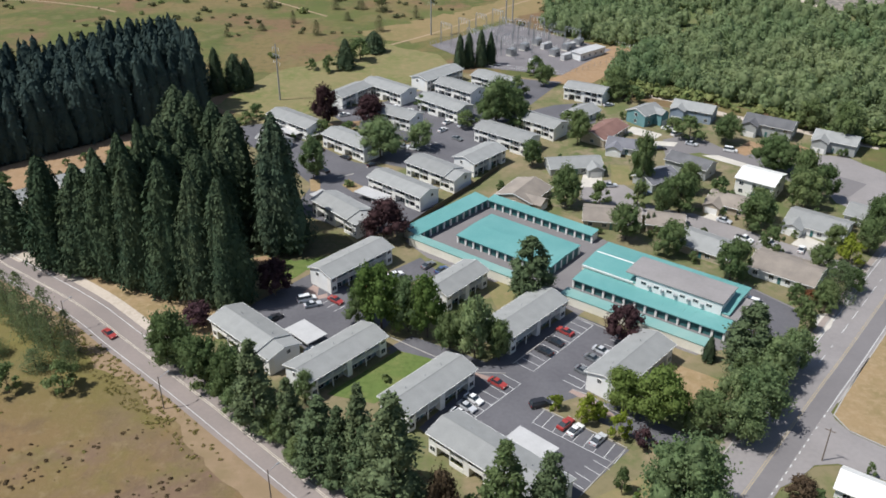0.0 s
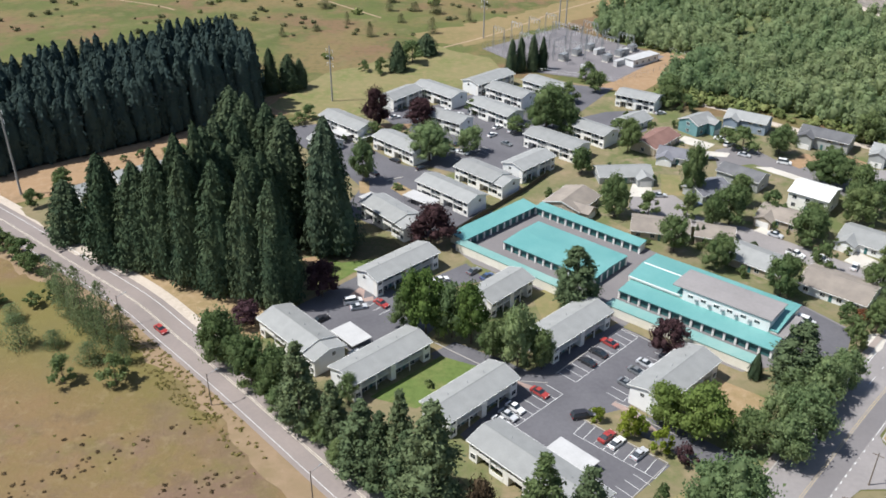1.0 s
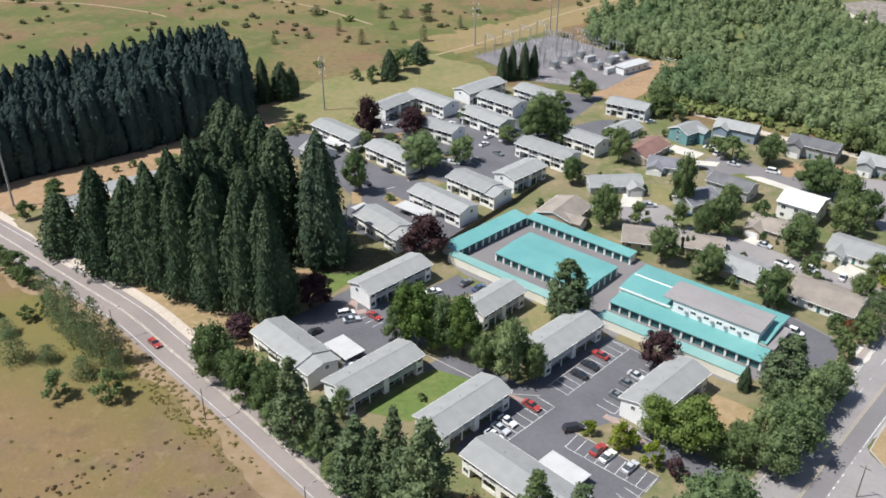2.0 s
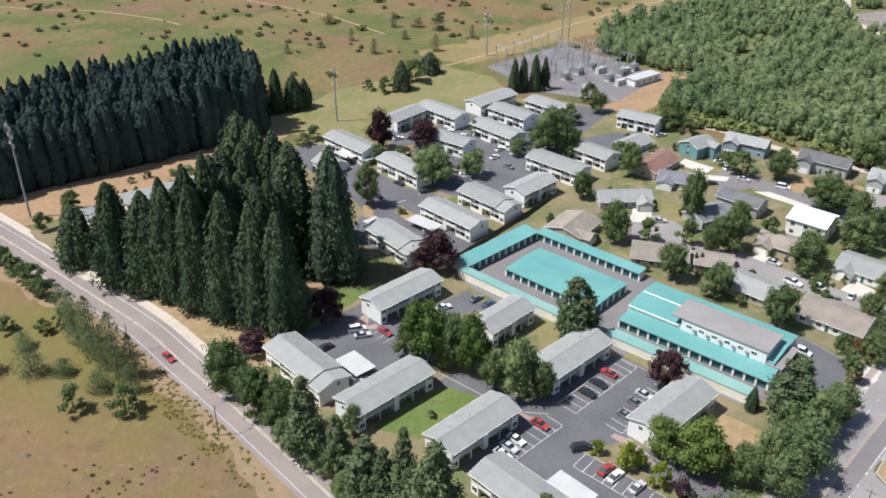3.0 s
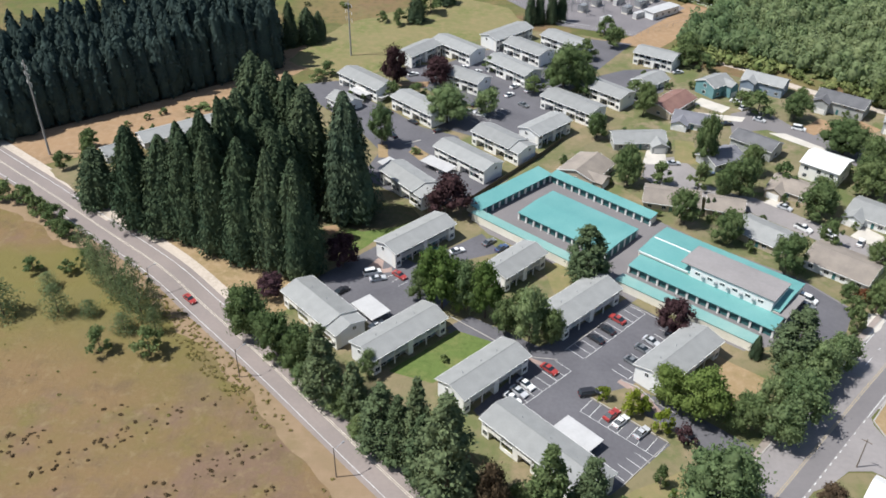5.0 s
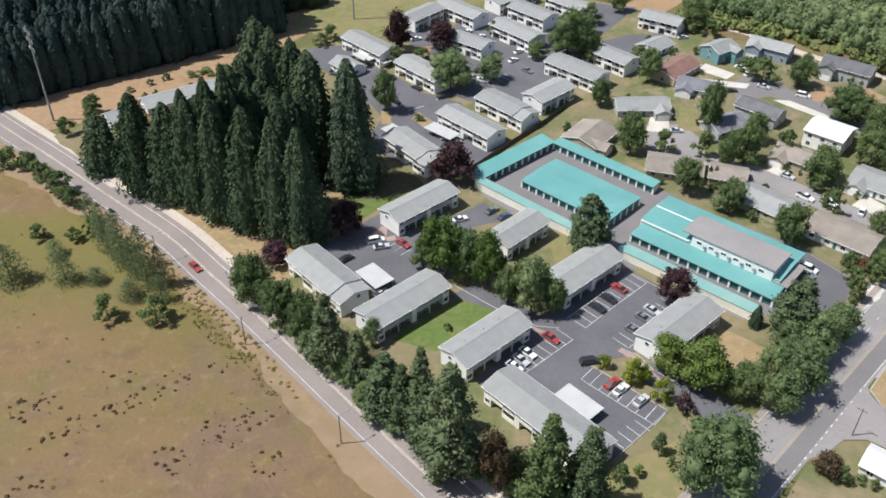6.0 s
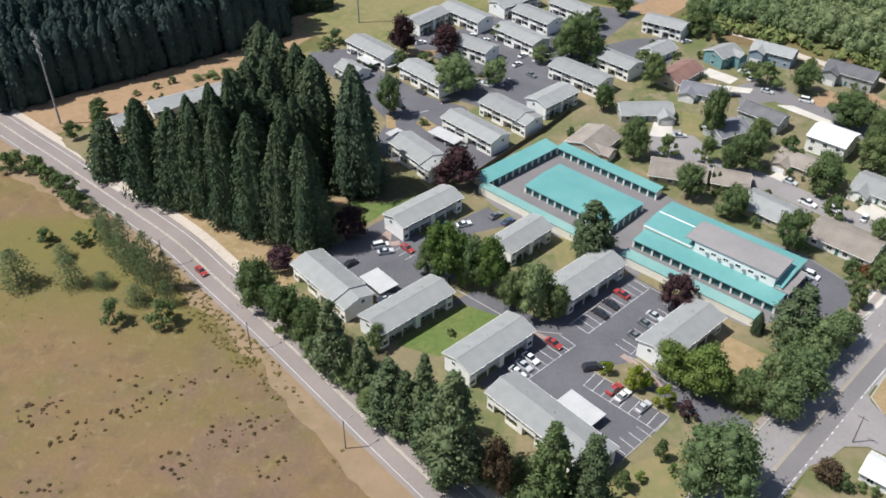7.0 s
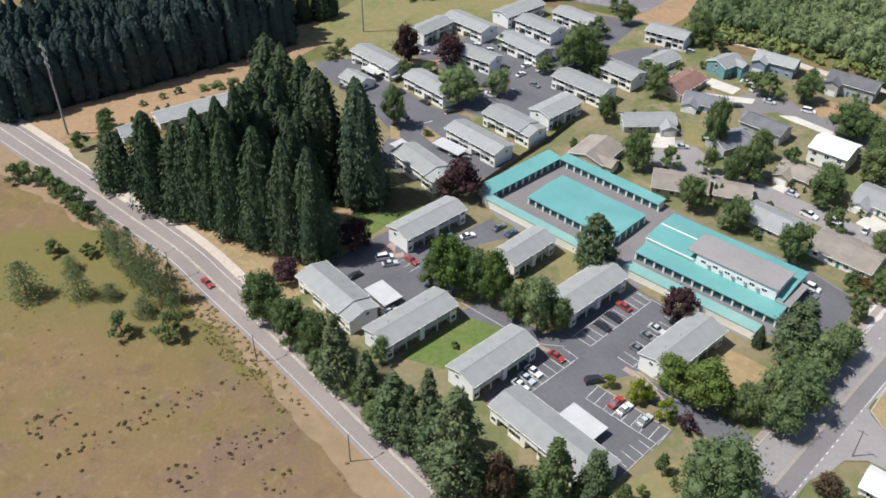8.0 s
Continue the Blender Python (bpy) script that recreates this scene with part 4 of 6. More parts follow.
    part("vent_pipe", Geo().rod((hl * 0.3, hw * 0.4, H + rise * 0.4), (hl * 0.3, hw * 0.4, H + rise * 0.6 + 0.6), 0.06), M["steel"], e)
    return e


teal_wall = material("teal_siding", (0.16, 0.30, 0.31), (0.12, 0.24, 0.25), 0.8, 0.4, 3, 0.1)
grey_wall = material("grey_siding", (0.40, 0.41, 0.40), (0.33, 0.34, 0.33), 0.8, 0.4, 3, 0.1)
tan_wall = material("tan_siding", (0.45, 0.38, 0.29), (0.38, 0.32, 0.24), 0.8, 0.4, 3, 0.1)
blue_wall = material("blue_grey_siding", (0.28, 0.33, 0.40), (0.22, 0.27, 0.33), 0.8, 0.4, 3, 0.1)
G, T, D = "single-storey house with a grey shingle roof", "single-storey house with a tan shingle roof", "house with a dark grey shingle roof"
house(24.6, 253.6, 58, 14.5, 12.5, roof="shingle_tan", wall=tan_wall, label="tan house with a broad brown shingle roof", wing=-1)
house(43.5, 277.0, 8, 18.5, 9.5, roof="shingle", wall=grey_wall, wing=1, label=G)
house(59.0, 307.0, 52, 18.5, 10.0, H=3.0, roof="shingle_red", wall=tan_wall, label="house with a red-brown shingle roof")
house(77.5, 324.0, 40, 11.0, 9.0, H=4.8, roof="shingle", wall=teal_wall, wing=1, label="two-storey teal house with a grey roof")
house(98.1, 328.1, -30, 16.0, 9.0, H=4.8, roof="shingle", wall=blue_wall, label="two-storey blue-grey house with a grey roof", wing=-1)
house(123.4, 312.0, -33, 18.0, 10.0, H=4.8, roof="shingle_dark", wall=grey_wall, label="two-storey house with a dark grey roof", wing=-1)
house(143.0, 297.0, -33, 15.0, 10.0, H=4.5, roof="shingle", wall=grey_wall, label="two-storey grey house with a shingle roof", wing=-1)
house(66.0, 294.0, -20, 15.0, 9.0, roof="shingle_mid", wall=M["siding"], wing=-1, label="white house with a mid-grey shingle roof")
house(84.1, 275.6, -39, 15.0, 8.5, H=4.2, roof="shingle_dark", wall=grey_wall, label=D)
house(70.3, 266.0, 35, 13.0, 9.0, roof="shingle_mid", wall=grey_wall, label=D, wing=1)
house(103.2, 259.8, -36, 12.5, 12.0, H=5.8, rise=1.6, roof="shingle_white", wall=M["siding_block"], label="two-storey cream house with a bright white metal roof")
house(90.5, 247.5, -36, 13.0, 10.0, roof="shingle_tan", wall=tan_wall, label=T, wing=-1)
house(76.0, 219.0, -40, 17.0, 11.0, roof="shingle", wall=tan_wall, label=G)
house(94.5, 206.0, -37, 18.0, 13.0, roof="shingle_tan", wall=M["siding"], label="white house with a broad tan shingle roof")
house(113.0, 233.0, -37, 17.0, 12.0, roof="shingle", wall=M["siding"], label="white house with a grey shingle roof", wing=-1)
house(50.6, 237.1, -10, 17.0, 11.0, roof="shingle_tan", wall=tan_wall, label=T)
house(66.5, 234.0, -14, 11.0, 9.0, roof="shingle_tan", wall=tan_wall, label=T)
house(53.3, 328.0, 46, 12.0, 9.0, roof="shingle", wall=M["siding"], label="white house with a pale grey roof")
house(-135.0, 250.0, 42, 10.0, 8.0, roof="shingle", wall=M["siding"], label="white house with a grey roof among firs")
house(-119.0, 267.5, 39, 29.0, 9.0, roof="shingle", wall=M["siding"], label="long white house with a grey roof among firs")
house(82.6, 121.0, -35, 13.0, 6.6, roof="shingle_white", wall=M["siding"], label="house with a white metal roof by the street corner")
house(-65.0, 297.0, -41, 11.0, 8.0, roof="shingle", wall=M["siding"], label="small white house with a pale grey roof")
house(132.0, 238.0, -36, 15.0, 10.0, roof="shingle", wall=M["siding"], label="white house with a grey shingle roof")


# ---- trees ----
rng = np.random.default_rng(7)


def cards(centres, normals, size, stretch=1.0, tumble=0.6, droop=0.0):
    """Small folded leaf sprays at the centres, facing about along the normals. Four corners and two faces each."""
    n = len(centres)
    nrm = normals + rng.normal(0, tumble, (n, 3))
    nrm /= np.linalg.norm(nrm, axis=1)[:, None]
    ref = rng.normal(0, 1, (n, 3))
    if droop:
        ref = normals * 1.0
        ref[:, 2] -= droop
        ref += rng.normal(0, 0.25, (n, 3))
    a = ref - (ref * nrm).sum(1)[:, None] * nrm
    a /= np.linalg.norm(a, axis=1)[:, None] + 1e-9
    b = np.cross(nrm, a)
    s = (size * rng.uniform(0.6, 1.4, n))[:, None]
    fold = nrm * s * rng.uniform(-0.35, 0.1, (n, 1))
    v = np.stack([centres + a * s * stretch * rng.uniform(0.7, 1.2, (n, 1)), centres + b * s * rng.uniform(0.6, 1.1, (n, 1)) + fold,
                  centres - a * s * stretch * rng.uniform(0.6, 1.1, (n, 1)), centres - b * s * rng.uniform(0.6, 1.1, (n, 1)) + fold], 1).reshape(-1, 3)
    k = np.arange(n)[:, None] * 4
    f = np.concatenate([k + [0, 1, 2], k + [0, 2, 3]], 1).reshape(-1, 3)
    return v, f


def tri_mesh(name, blocks, mat):
    """One mesh from blocks of (vertices, triangles)."""
    vs, fs, k = [], [], 0
    for v, f in blocks:
        vs.append(v)
        fs.append(f + k)
        k += len(v)
    v, f = np.concatenate(vs), np.concatenate(fs)
    me = bpy.data.meshes.new(name)
    me.vertices.add(len(v))
    me.vertices.foreach_set("co", v.astype(np.float32).ravel())
    me.loops.add(3 * len(f))
    me.loops.foreach_set("vertex_index", f.astype(np.int32).ravel())
    me.polygons.add(len(f))
    me.polygons.foreach_set("loop_start", np.arange(0, 3 * len(f), 3, dtype=np.int32))
    me.update(calc_edges=True)
    me.materials.append(mat)
    return me


def blob(c, r, rows=5, cols=8, rag=0.18):
    """A lumpy closed core inside a crown."""
    v, f = [(0, 0, 1)], []
    for i in range(1, rows):
        th = math.pi * i / rows
        v += [(math.sin(th) * math.cos(2 * math.pi * (j + 0.5 * i) / cols), math.sin(th) * math.sin(2 * math.pi * (j + 0.5 * i) / cols), math.cos(th)) for j in range(cols)]
    v.append((0, 0, -1))
    last = len(v) - 1
    for j in range(cols):
        k = (j + 1) % cols
        f += [(0, 1 + j, 1 + k), (last, last - cols + k, last - cols + j)]
        for i in range(rows - 2):
            a, b = 1 + i * cols, 1 + (i + 1) * cols
            f += [(a + j, b + j, b + k), (a + j, b + k, a + k)]
    v = np.array(v) * (1 + rng.uniform(-rag, rag, (len(v), 1)))
    return v * np.array(r) + np.array(c), np.array(f)


def cone_core(profile, cols=9, rag=0.12):
    """A closed ragged core turned about z from (z, radius) rows."""
    v, f = [], []
    for z, r in profile:
        v += [(r * math.cos(2 * math.pi * j / cols) * rng.uniform(1 - rag, 1 + rag), r * math.sin(2 * math.pi * j / cols) * rng.uniform(1 - rag, 1 + rag), z) for j in range(cols)]
    for i in range(len(profile) - 1):
        for j in range(cols):
            a, b, k = i * cols, (i + 1) * cols, (j + 1) % cols
            f += [(a + j, a + k, b + k), (a + j, b + k, b + j)]
    return np.array(v), np.array(f)


def dirs(n, up=-0.3):
    d = rng.normal(0, 1, (n * 2, 3))
    d /= np.linalg.norm(d, axis=1)[:, None]
    d = d[d[:, 2] > up - rng.uniform(0, 0.4, n * 2)]
    return d[:n]


def leafy_crown(h, w, lobes=16, sprays=95, size=0.42, core=0.74, low=0.24):
    """A broad uneven crown h high and w wide: leafy boughs of many sizes about a few limbs, with gaps between them."""
    out = []
    lean = rng.uniform(-0.10, 0.10, 2) * w
    for i in range(lobes):
        a = 2.4 * i + rng.uniform(-0.6, 0.6)
        k = ((i + 0.5) / lobes) ** 0.85
        girth = math.sqrt(max(0.0, 1 - (1.75 * k - 0.72) ** 2))
        rad = w * 0.5 * (0.1 + 0.66 * girth) * rng.uniform(0.45, 1.12)
        if i >= lobes - 2:
            rad *= 0.3
        c = np.array([rad * math.cos(a) + lean[0] * k, rad * math.sin(a) + lean[1] * k, h * (low + (0.85 - low) * k + rng.uniform(-0.05, 0.05))])
        s = rng.uniform(0.55, 1.2)
        r = np.array([w * 0.185, w * 0.185, h * 0.155]) * s * rng.uniform(0.8, 1.2, 3)
        out.append(blob(c, r * core, 4, 6, 0.25))
        d = dirs(int(sprays * s))
        p = c + d * r * (rng.uniform(0.55, 1.05, (len(d), 1)) + 0.4 * rng.uniform(0, 1, (len(d), 1)) ** 4)
        out.append(cards(p, d, size, 1.25, 0.75))
    return out


def fir_crown(h, w, n=1500, size=0.55, tumble=0.3, low=0.06, power=0.75, tiers=13, blunt=1.0, core=0.8, lobes=5, stretch=2.2):
    """A conical or columnar crown of drooping sprays, with upright lobes and faint tiers."""
    u = rng.uniform(0, 1, n) ** 1.2
    z = h * (low + (1 - low) * u)
    a = rng.uniform(0, 2 * math.pi, n)
    k = rng.uniform(0, 6, 5)

    def girth(u, a):
        fluted = 1 + 0.17 * np.sin(lobes * a + k[0] + 1.6 * np.sin(5 * u + k[1])) + 0.1 * np.sin((2 * lobes + 1) * a + k[2] - 3 * u) + 0.12 * np.sin(2 * a + 9 * u + k[3])
        return fluted * (1 + 0.07 * np.sin(2 * math.pi * tiers * u + 2.5 * np.sin(2 * a + k[3]) + k[4])) * np.clip(1 - np.asarray(u, float) ** blunt, 0, 1) ** power * np.clip(0.8 + 2.5 * u, 0, 1)

    r = 0.5 * w * girth(u, a) * rng.uniform(0.82 if core else 0.25, 1.06, n) + 0.1
    c = np.stack([r * np.cos(a), r * np.sin(a), z], 1)
    nr = np.stack([np.cos(a), np.sin(a), 0.1 + 0.6 * u ** 4], 1)
    out = [cards(c, nr, size, stretch, tumble, 0.8)]
    if core:
        cols, qs = 2 * lobes + 4, (0, 0.08, 0.2, 0.35, 0.5, 0.65, 0.8, 0.9, 0.985)
        ang = np.arange(cols) * 2 * math.pi / cols
        rows = []
        for q in qs:
            rr = 0.5 * w * core * girth(q, ang) + 0.05
            rows.append(np.stack([rr * np.cos(ang), rr * np.sin(ang), np.full(cols, h * (low + (1 - low) * q))], 1))
        f = [t for i in range(len(qs) - 1) for j in range(cols) for t in ((i * cols + j, i * cols + (j + 1) % cols, (i + 1) * cols + (j + 1) % cols), (i * cols + j, (i + 1) * cols + (j + 1) % cols, (i + 1) * cols + j))]
        out.append((np.concatenate(rows), np.array(f)))
    return out


def upright_crown(h, w, lobes=46, sprays=95, size=0.24, blunt=1.8):
    """A dense upright crown, broad below and tapering, of many leafy lumps."""
    out = []
    power = rng.uniform(0.6, 0.9)
    for i in range(lobes):
        u = ((i + 0.5) / lobes) ** 1.15
        girth = (1 - u ** blunt) ** power
        a = 2.4 * i + rng.uniform(-0.5, 0.5)
        rad = 0.5 * w * girth * rng.uniform(0.42, 0.82)
        c = np.array([rad * math.cos(a), rad * math.sin(a), h * (0.07 + 0.88 * u + rng.uniform(-0.03, 0.03))])
        r = np.array([w * 0.19, w * 0.19, h * 0.085]) * (0.35 + 0.65 * girth) * rng.uniform(0.75, 1.25, 3)
        out.append(blob(c, r * 0.66, 4, 6, 0.25))
        d = dirs(int(sprays * rng.uniform(0.8, 1.2)))
        out.append(cards(c + d * r * (rng.uniform(0.6, 1.05, (len(d), 1)) + 0.35 * rng.uniform(0, 1, (len(d), 1)) ** 4), d, size, 1.4, 0.6, 0.4))
    return out


def trunk_mesh(h, r, limbs=6, reach=2.0):
    g = Geo().rod((0, 0, -0.1), (0.05 * h * 0.1, 0, h), r, r * 0.35, 8)
    for i in range(limbs):
        a, z = 2.4 * i, h * (0.45 + 0.5 * i / limbs)
        g.rod((0, 0, z), (reach * math.cos(a), reach * math.sin(a), z + reach * 0.8), r * 0.4, r * 0.12, 5)
    return g


KINDS = {
    "fir": ("fir_tree", "tall dark green conical fir", "fir"),
    "sunlit_fir": ("fir_tree", "tall grey-green fir standing apart, needles coloured lighter as if sunlit", "fir_sunlit"),
    "young": ("fir_tree", "mid-green conical fir beside the road", "fir_light"),
    "egg": ("fir_tree", "dense mid-green conifer with an egg-shaped crown", "fir_light"),
    "olive": ("broadleaf_tree", "olive-green upright tree with a soft tapering crown", "leafy"),
    "leafy": ("broadleaf_tree", "green broadleaf tree with a rounded crown", "leafy"),
    "bright": ("broadleaf_tree", "bright green broadleaf tree with a full crown", "bright"),
    "lime": ("shrub", "yellow-green shrub at the car park's edge", "lime"),
    "pale": ("broadleaf_tree", "pale green broadleaf tree with a soft crown", "pale"),
    "grey": ("willow_tree", "grey-green thin-leaved tree in the dry meadow", "grey"),
    "plum": ("plum_tree", "dark purple-leaved plum tree with a dense crown", "plum"),
    "rust": ("shrub", "rust-brown half-dry shrub by the road", "rust"),
    "scrub": ("willow_tree", "thin upright tree in the distant dry field", "scrub"),
    "red": ("shrub", "red-leaved shrub beside the avenue", "red_leaf"),
    "bush": ("shrub", "low rounded bush with green leaves", "leafy"),
}
VARIANTS = {}
turn = 0


def tree(kind, x, y, h, w):
    """A tree or shrub of a kind at its place, h high and w wide."""
    global turn
    turn += 1
    name, label, mat = KINDS[kind]
    small = kind in ("bush", "lime") or h < 6
    slight = kind == "fir" and h < 21
    tiny, vast = h < 4.3, w > 15
    key = (kind, turn % 4, small, slight, tiny, vast)
    if key not in VARIANTS:
        if kind in ("young", "olive", "egg"):
            crown = tri_mesh("crown", upright_crown(30, 10, blunt=2.3 if kind == "egg" else rng.uniform(1.3, 2.4)), M[mat])
            trunk = trunk_mesh(26, 0.38, 0).mesh("trunk", M["bark"])
            base = (30, 10)
        elif kind in ("fir", "sunlit_fir"):
            n, size = (2600, 0.32) if slight else (5800, 0.225)
            blunt, power = (rng.uniform(1.3, 1.8), 0.72) if slight else (rng.uniform(1.5, 2.3), rng.uniform(0.68, 0.82))
            crown = tri_mesh("crown", fir_crown(30, 10, n=n, size=size, tumble=0.36, power=power, blunt=blunt, low=0.03, core=0.84, lobes=4 + turn % 3), M[mat])
            trunk = trunk_mesh(26, 0.38, 0).mesh("trunk", M["bark"])
            base = (30, 10)
        elif kind in ("grey", "scrub"):
            crown = tri_mesh("crown", fir_crown(12, 6.5, n=1900, size=0.15, tumble=1.0, low=0.02, power=rng.uniform(0.45, 0.65), tiers=3, blunt=rng.uniform(1.8, 2.6), core=0, lobes=3, stretch=1.5), M[mat])
            trunk = trunk_mesh(9, 0.16).mesh("trunk", M["bark"])
            base = (12, 6.5)
        else:
            crown = tri_mesh("crown", leafy_crown(12, 12, 7 if tiny else 12 if small else 52 if vast else 32, 45 if tiny else 80 if small else 140 if vast else 110, 0.75 if tiny else 0.45 if small else 0.17 if vast else 0.245, 0.6, 0.12 if small else 0.2), M[mat])
            trunk = trunk_mesh(7.5, 0.28).mesh("trunk", M["bark"])
            base = (11.2, 12)
        VARIANTS[key] = (crown, trunk, base)
    crown, trunk, (h0, w0) = VARIANTS[key]
    if kind == "fir" and h > 28:
        h, w = h * (0.94 + 0.11 * ((turn * 37) % 10) / 10), w * (0.92 + 0.26 * ((turn * 53) % 10) / 10)
    e = thing(name, x, y, (turn * 67) % 360, label, "shrub" if name == "shrub" else "tree", "trees")
    e.scale = (w / w0, w / w0, h / h0)
    part("trunk", trunk, None, e)
    part("crown", crown, None, e)
    return e


tree("fir", -127.5, 219.8, 19.7, 13.5); tree("fir", -110.4, 209.8, 33.2, 13.6); tree("fir", -99.8, 207.4, 33.3, 13.0); tree("fir", -91.0, 202.6, 35.2, 13.0)
tree("fir", -82.5, 198.8, 39.0, 12.6); tree("fir", -72.6, 194.8, 40.2, 12.9); tree("fir", -64.1, 191.2, 36.6, 12.4); tree("fir", -56.6, 189.4, 36.4, 12.3)
tree("fir", -93.8, 207.2, 37.0, 12.9); tree("fir", -87.5, 204.2, 38.4, 12.9); tree("fir", -85.7, 205.2, 40.5, 13.1); tree("fir", -85.2, 224.9, 36.0, 14.0)
tree("fir", -88.5, 263.2, 36.0, 15.6); tree("fir", -79.3, 249.8, 36.0, 15.0); tree("fir", -71.7, 244.7, 36.0, 14.7); tree("fir", -65.4, 238.8, 36.0, 14.5)
tree("fir", -82.4, 211.6, 40.5, 13.4); tree("fir", -77.9, 234.2, 36.0, 14.3); tree("fir", -77.8, 215.6, 36.0, 13.5); tree("fir", -82.4, 201.8, 38.2, 12.8)
tree("fir", -64.9, 203.6, 36.0, 13.0); tree("fir", -84.1, 231.5, 36.0, 14.2); tree("sunlit_fir", -48.3, 218.6, 42.0, 15.6); tree("leafy", -65.1, 162.8, 14.7, 11.0)
tree("leafy", -55.4, 155.6, 13.1, 10.1); tree("leafy", -48.6, 150.2, 14.8, 9.5); tree("young", -40.3, 140.0, 24.3, 11.0); tree("young", -32.4, 136.0, 17.5, 7.0)
tree("young", -24.9, 127.6, 19.5, 11.5); tree("young", -20.5, 124.0, 20.4, 8.0); tree("young", -16.7, 123.6, 26.5, 9.5); tree("young", -9.7, 113.2, 33.0, 15.5)
tree("young", -15.3, 119.8, 19.5, 9.0); tree("rust", -0.1, 110.4, 15.5, 7.5); tree("olive", 9.9, 106.6, 28.3, 12.0); tree("young", 17.8, 106.8, 25.3, 10.0)
tree("pale", -31.8, 149.8, 7.5, 5.5); tree("bush", 25.6, 114.1, 6.1, 4.7); tree("bright", -16.6, 177.7, 18.2, 12.3); tree("pale", -9.9, 176.9, 15.2, 9.7)
tree("bright", -5.0, 174.6, 17.3, 10.5); tree("leafy", -22.6, 181.0, 11.4, 7.6); tree("bright", -12.0, 177.0, 11.2, 9.6); tree("leafy", 0.6, 169.9, 10.2, 7.5)
tree("pale", 6.5, 166.1, 17.0, 10.5); tree("leafy", 12.3, 165.5, 11.7, 6.8); tree("bush", 3.4, 174.8, 9.5, 8.0); tree("bright", 10.4, 173.8, 6.4, 5.5)
tree("plum", -19.2, 224.1, 12.3, 13.9); tree("plum", -46.1, 193.2, 10.5, 9.9); tree("plum", -62.6, 178.4, 6.9, 8.5); tree("plum", 43.3, 173.4, 10.5, 9.8)
tree("plum", -48.9, 316.6, 16.1, 10.8); tree("plum", -32.0, 319.5, 11.6, 14.0); tree("egg", 21.8, 192.7, 19.5, 12.6); tree("bright", 38.9, 147.8, 10.4, 10.0)
tree("bright", 46.1, 143.3, 13.9, 13.3); tree("leafy", 54.5, 141.5, 10.0, 9.5); tree("egg", 70.3, 162.5, 19.0, 13.0); tree("pale", 73.8, 157.4, 11.9, 12.0)
tree("pale", 81.9, 164.1, 10.0, 10.4); tree("pale", 61.5, 138.2, 12.5, 9.8); tree("pale", 66.8, 144.0, 14.2, 12.0);
tree("pale", 62.0, 147.6, 10.0, 7.6); tree("pale", 44.2, 115.2, 20.5, 18.3); tree("leafy", 49.5, 118.3, 11.8, 8.5); tree("lime", 23.9, 147.4, 4.5, 3.5)
tree("lime", 30.0, 143.0, 7.5, 5.5); tree("lime", 36.3, 138.0, 7.4, 4.6); tree("bush", 34.3, 122.8, 6.5, 3.9); tree("lime", 32.9, 143.6, 5.6, 3.9)
tree("plum", 41.5, 135.5, 4.7, 5.1); tree("leafy", 53.0, 225.7, 11.6, 9.6); tree("leafy", 63.8, 217.0, 11.1, 10.1); tree("leafy", 77.4, 201.5, 12.9, 10.4)
tree("leafy", 65.7, 264.7, 17.7, 9.1); tree("leafy", 73.1, 244.0, 13.3, 11.8); tree("leafy", 67.4, 241.7, 11.0, 6.9); tree("leafy", 93.5, 233.2, 11.7, 12.4)
tree("leafy", 37.7, 247.0, 13.8, 10.2); tree("bush", 48.6, 248.5, 8.5, 7.7); tree("leafy", 114.0, 275.9, 12.4, 16.6); tree("leafy", 113.4, 246.8, 12.8, 11.8)
tree("bush", 91.3, 306.1, 8.8, 12.7); tree("leafy", 103.6, 302.1, 10.6, 11.0); tree("leafy", 69.2, 349.0, 9.7, 9.1); tree("bush", 94.0, 216.8, 9.1, 7.4)
tree("bush", 88.1, 251.1, 8.5, 8.3); tree("leafy", 104.5, 207.0, 8.7, 7.4); tree("bush", 89.5, 178.4, 8.6, 5.8); tree("bush", 60.2, 246.2, 9.5, 7.3)
tree("leafy", 18.3, 317.4, 18.8, 17.3); tree("leafy", 25.9, 314.7, 12.3, 10.2); tree("pale", -24.8, 286.2, 13.9, 16.8); tree("pale", -11.2, 294.6, 10.5, 11.2)
tree("pale", -46.1, 266.6, 15.5, 8.6); tree("leafy", 47.8, 299.0, 13.6, 8.9); tree("leafy", 29.3, 278.6, 10.1, 8.1); tree("bush", 7.2, 316.2, 7.1, 8.9)
tree("bush", 46.8, 315.6, 7.1, 8.8); tree("bush", -48.5, 304.8, 7.1, 8.7); tree("bush", -11.6, 335.5, 6.2, 7.0); tree("bush", -37.9, 308.5, 4.8, 7.7)
tree("fir", 4.7, 390.8, 15.9, 5.6); tree("fir", 8.9, 392.9, 16.4, 5.6); tree("fir", 14.5, 393.5, 17.5, 5.6); tree("fir", 19.1, 396.3, 15.7, 5.6)
tree("bush", 38.1, 380.4, 8.9, 9.0); tree("leafy", 41.5, 366.4, 9.2, 8.7); tree("leafy", 72.1, 356.0, 12.3, 11.3); tree("bush", 76.5, 345.3, 7.6, 9.5)
tree("grey", -130.5, 163.8, 11.7, 10.1); tree("grey", -116.3, 165.4, 9.7, 7.4); tree("grey", -120.7, 192.0, 10.1, 5.2); tree("grey", -110.5, 179.6, 15.9, 6.2)
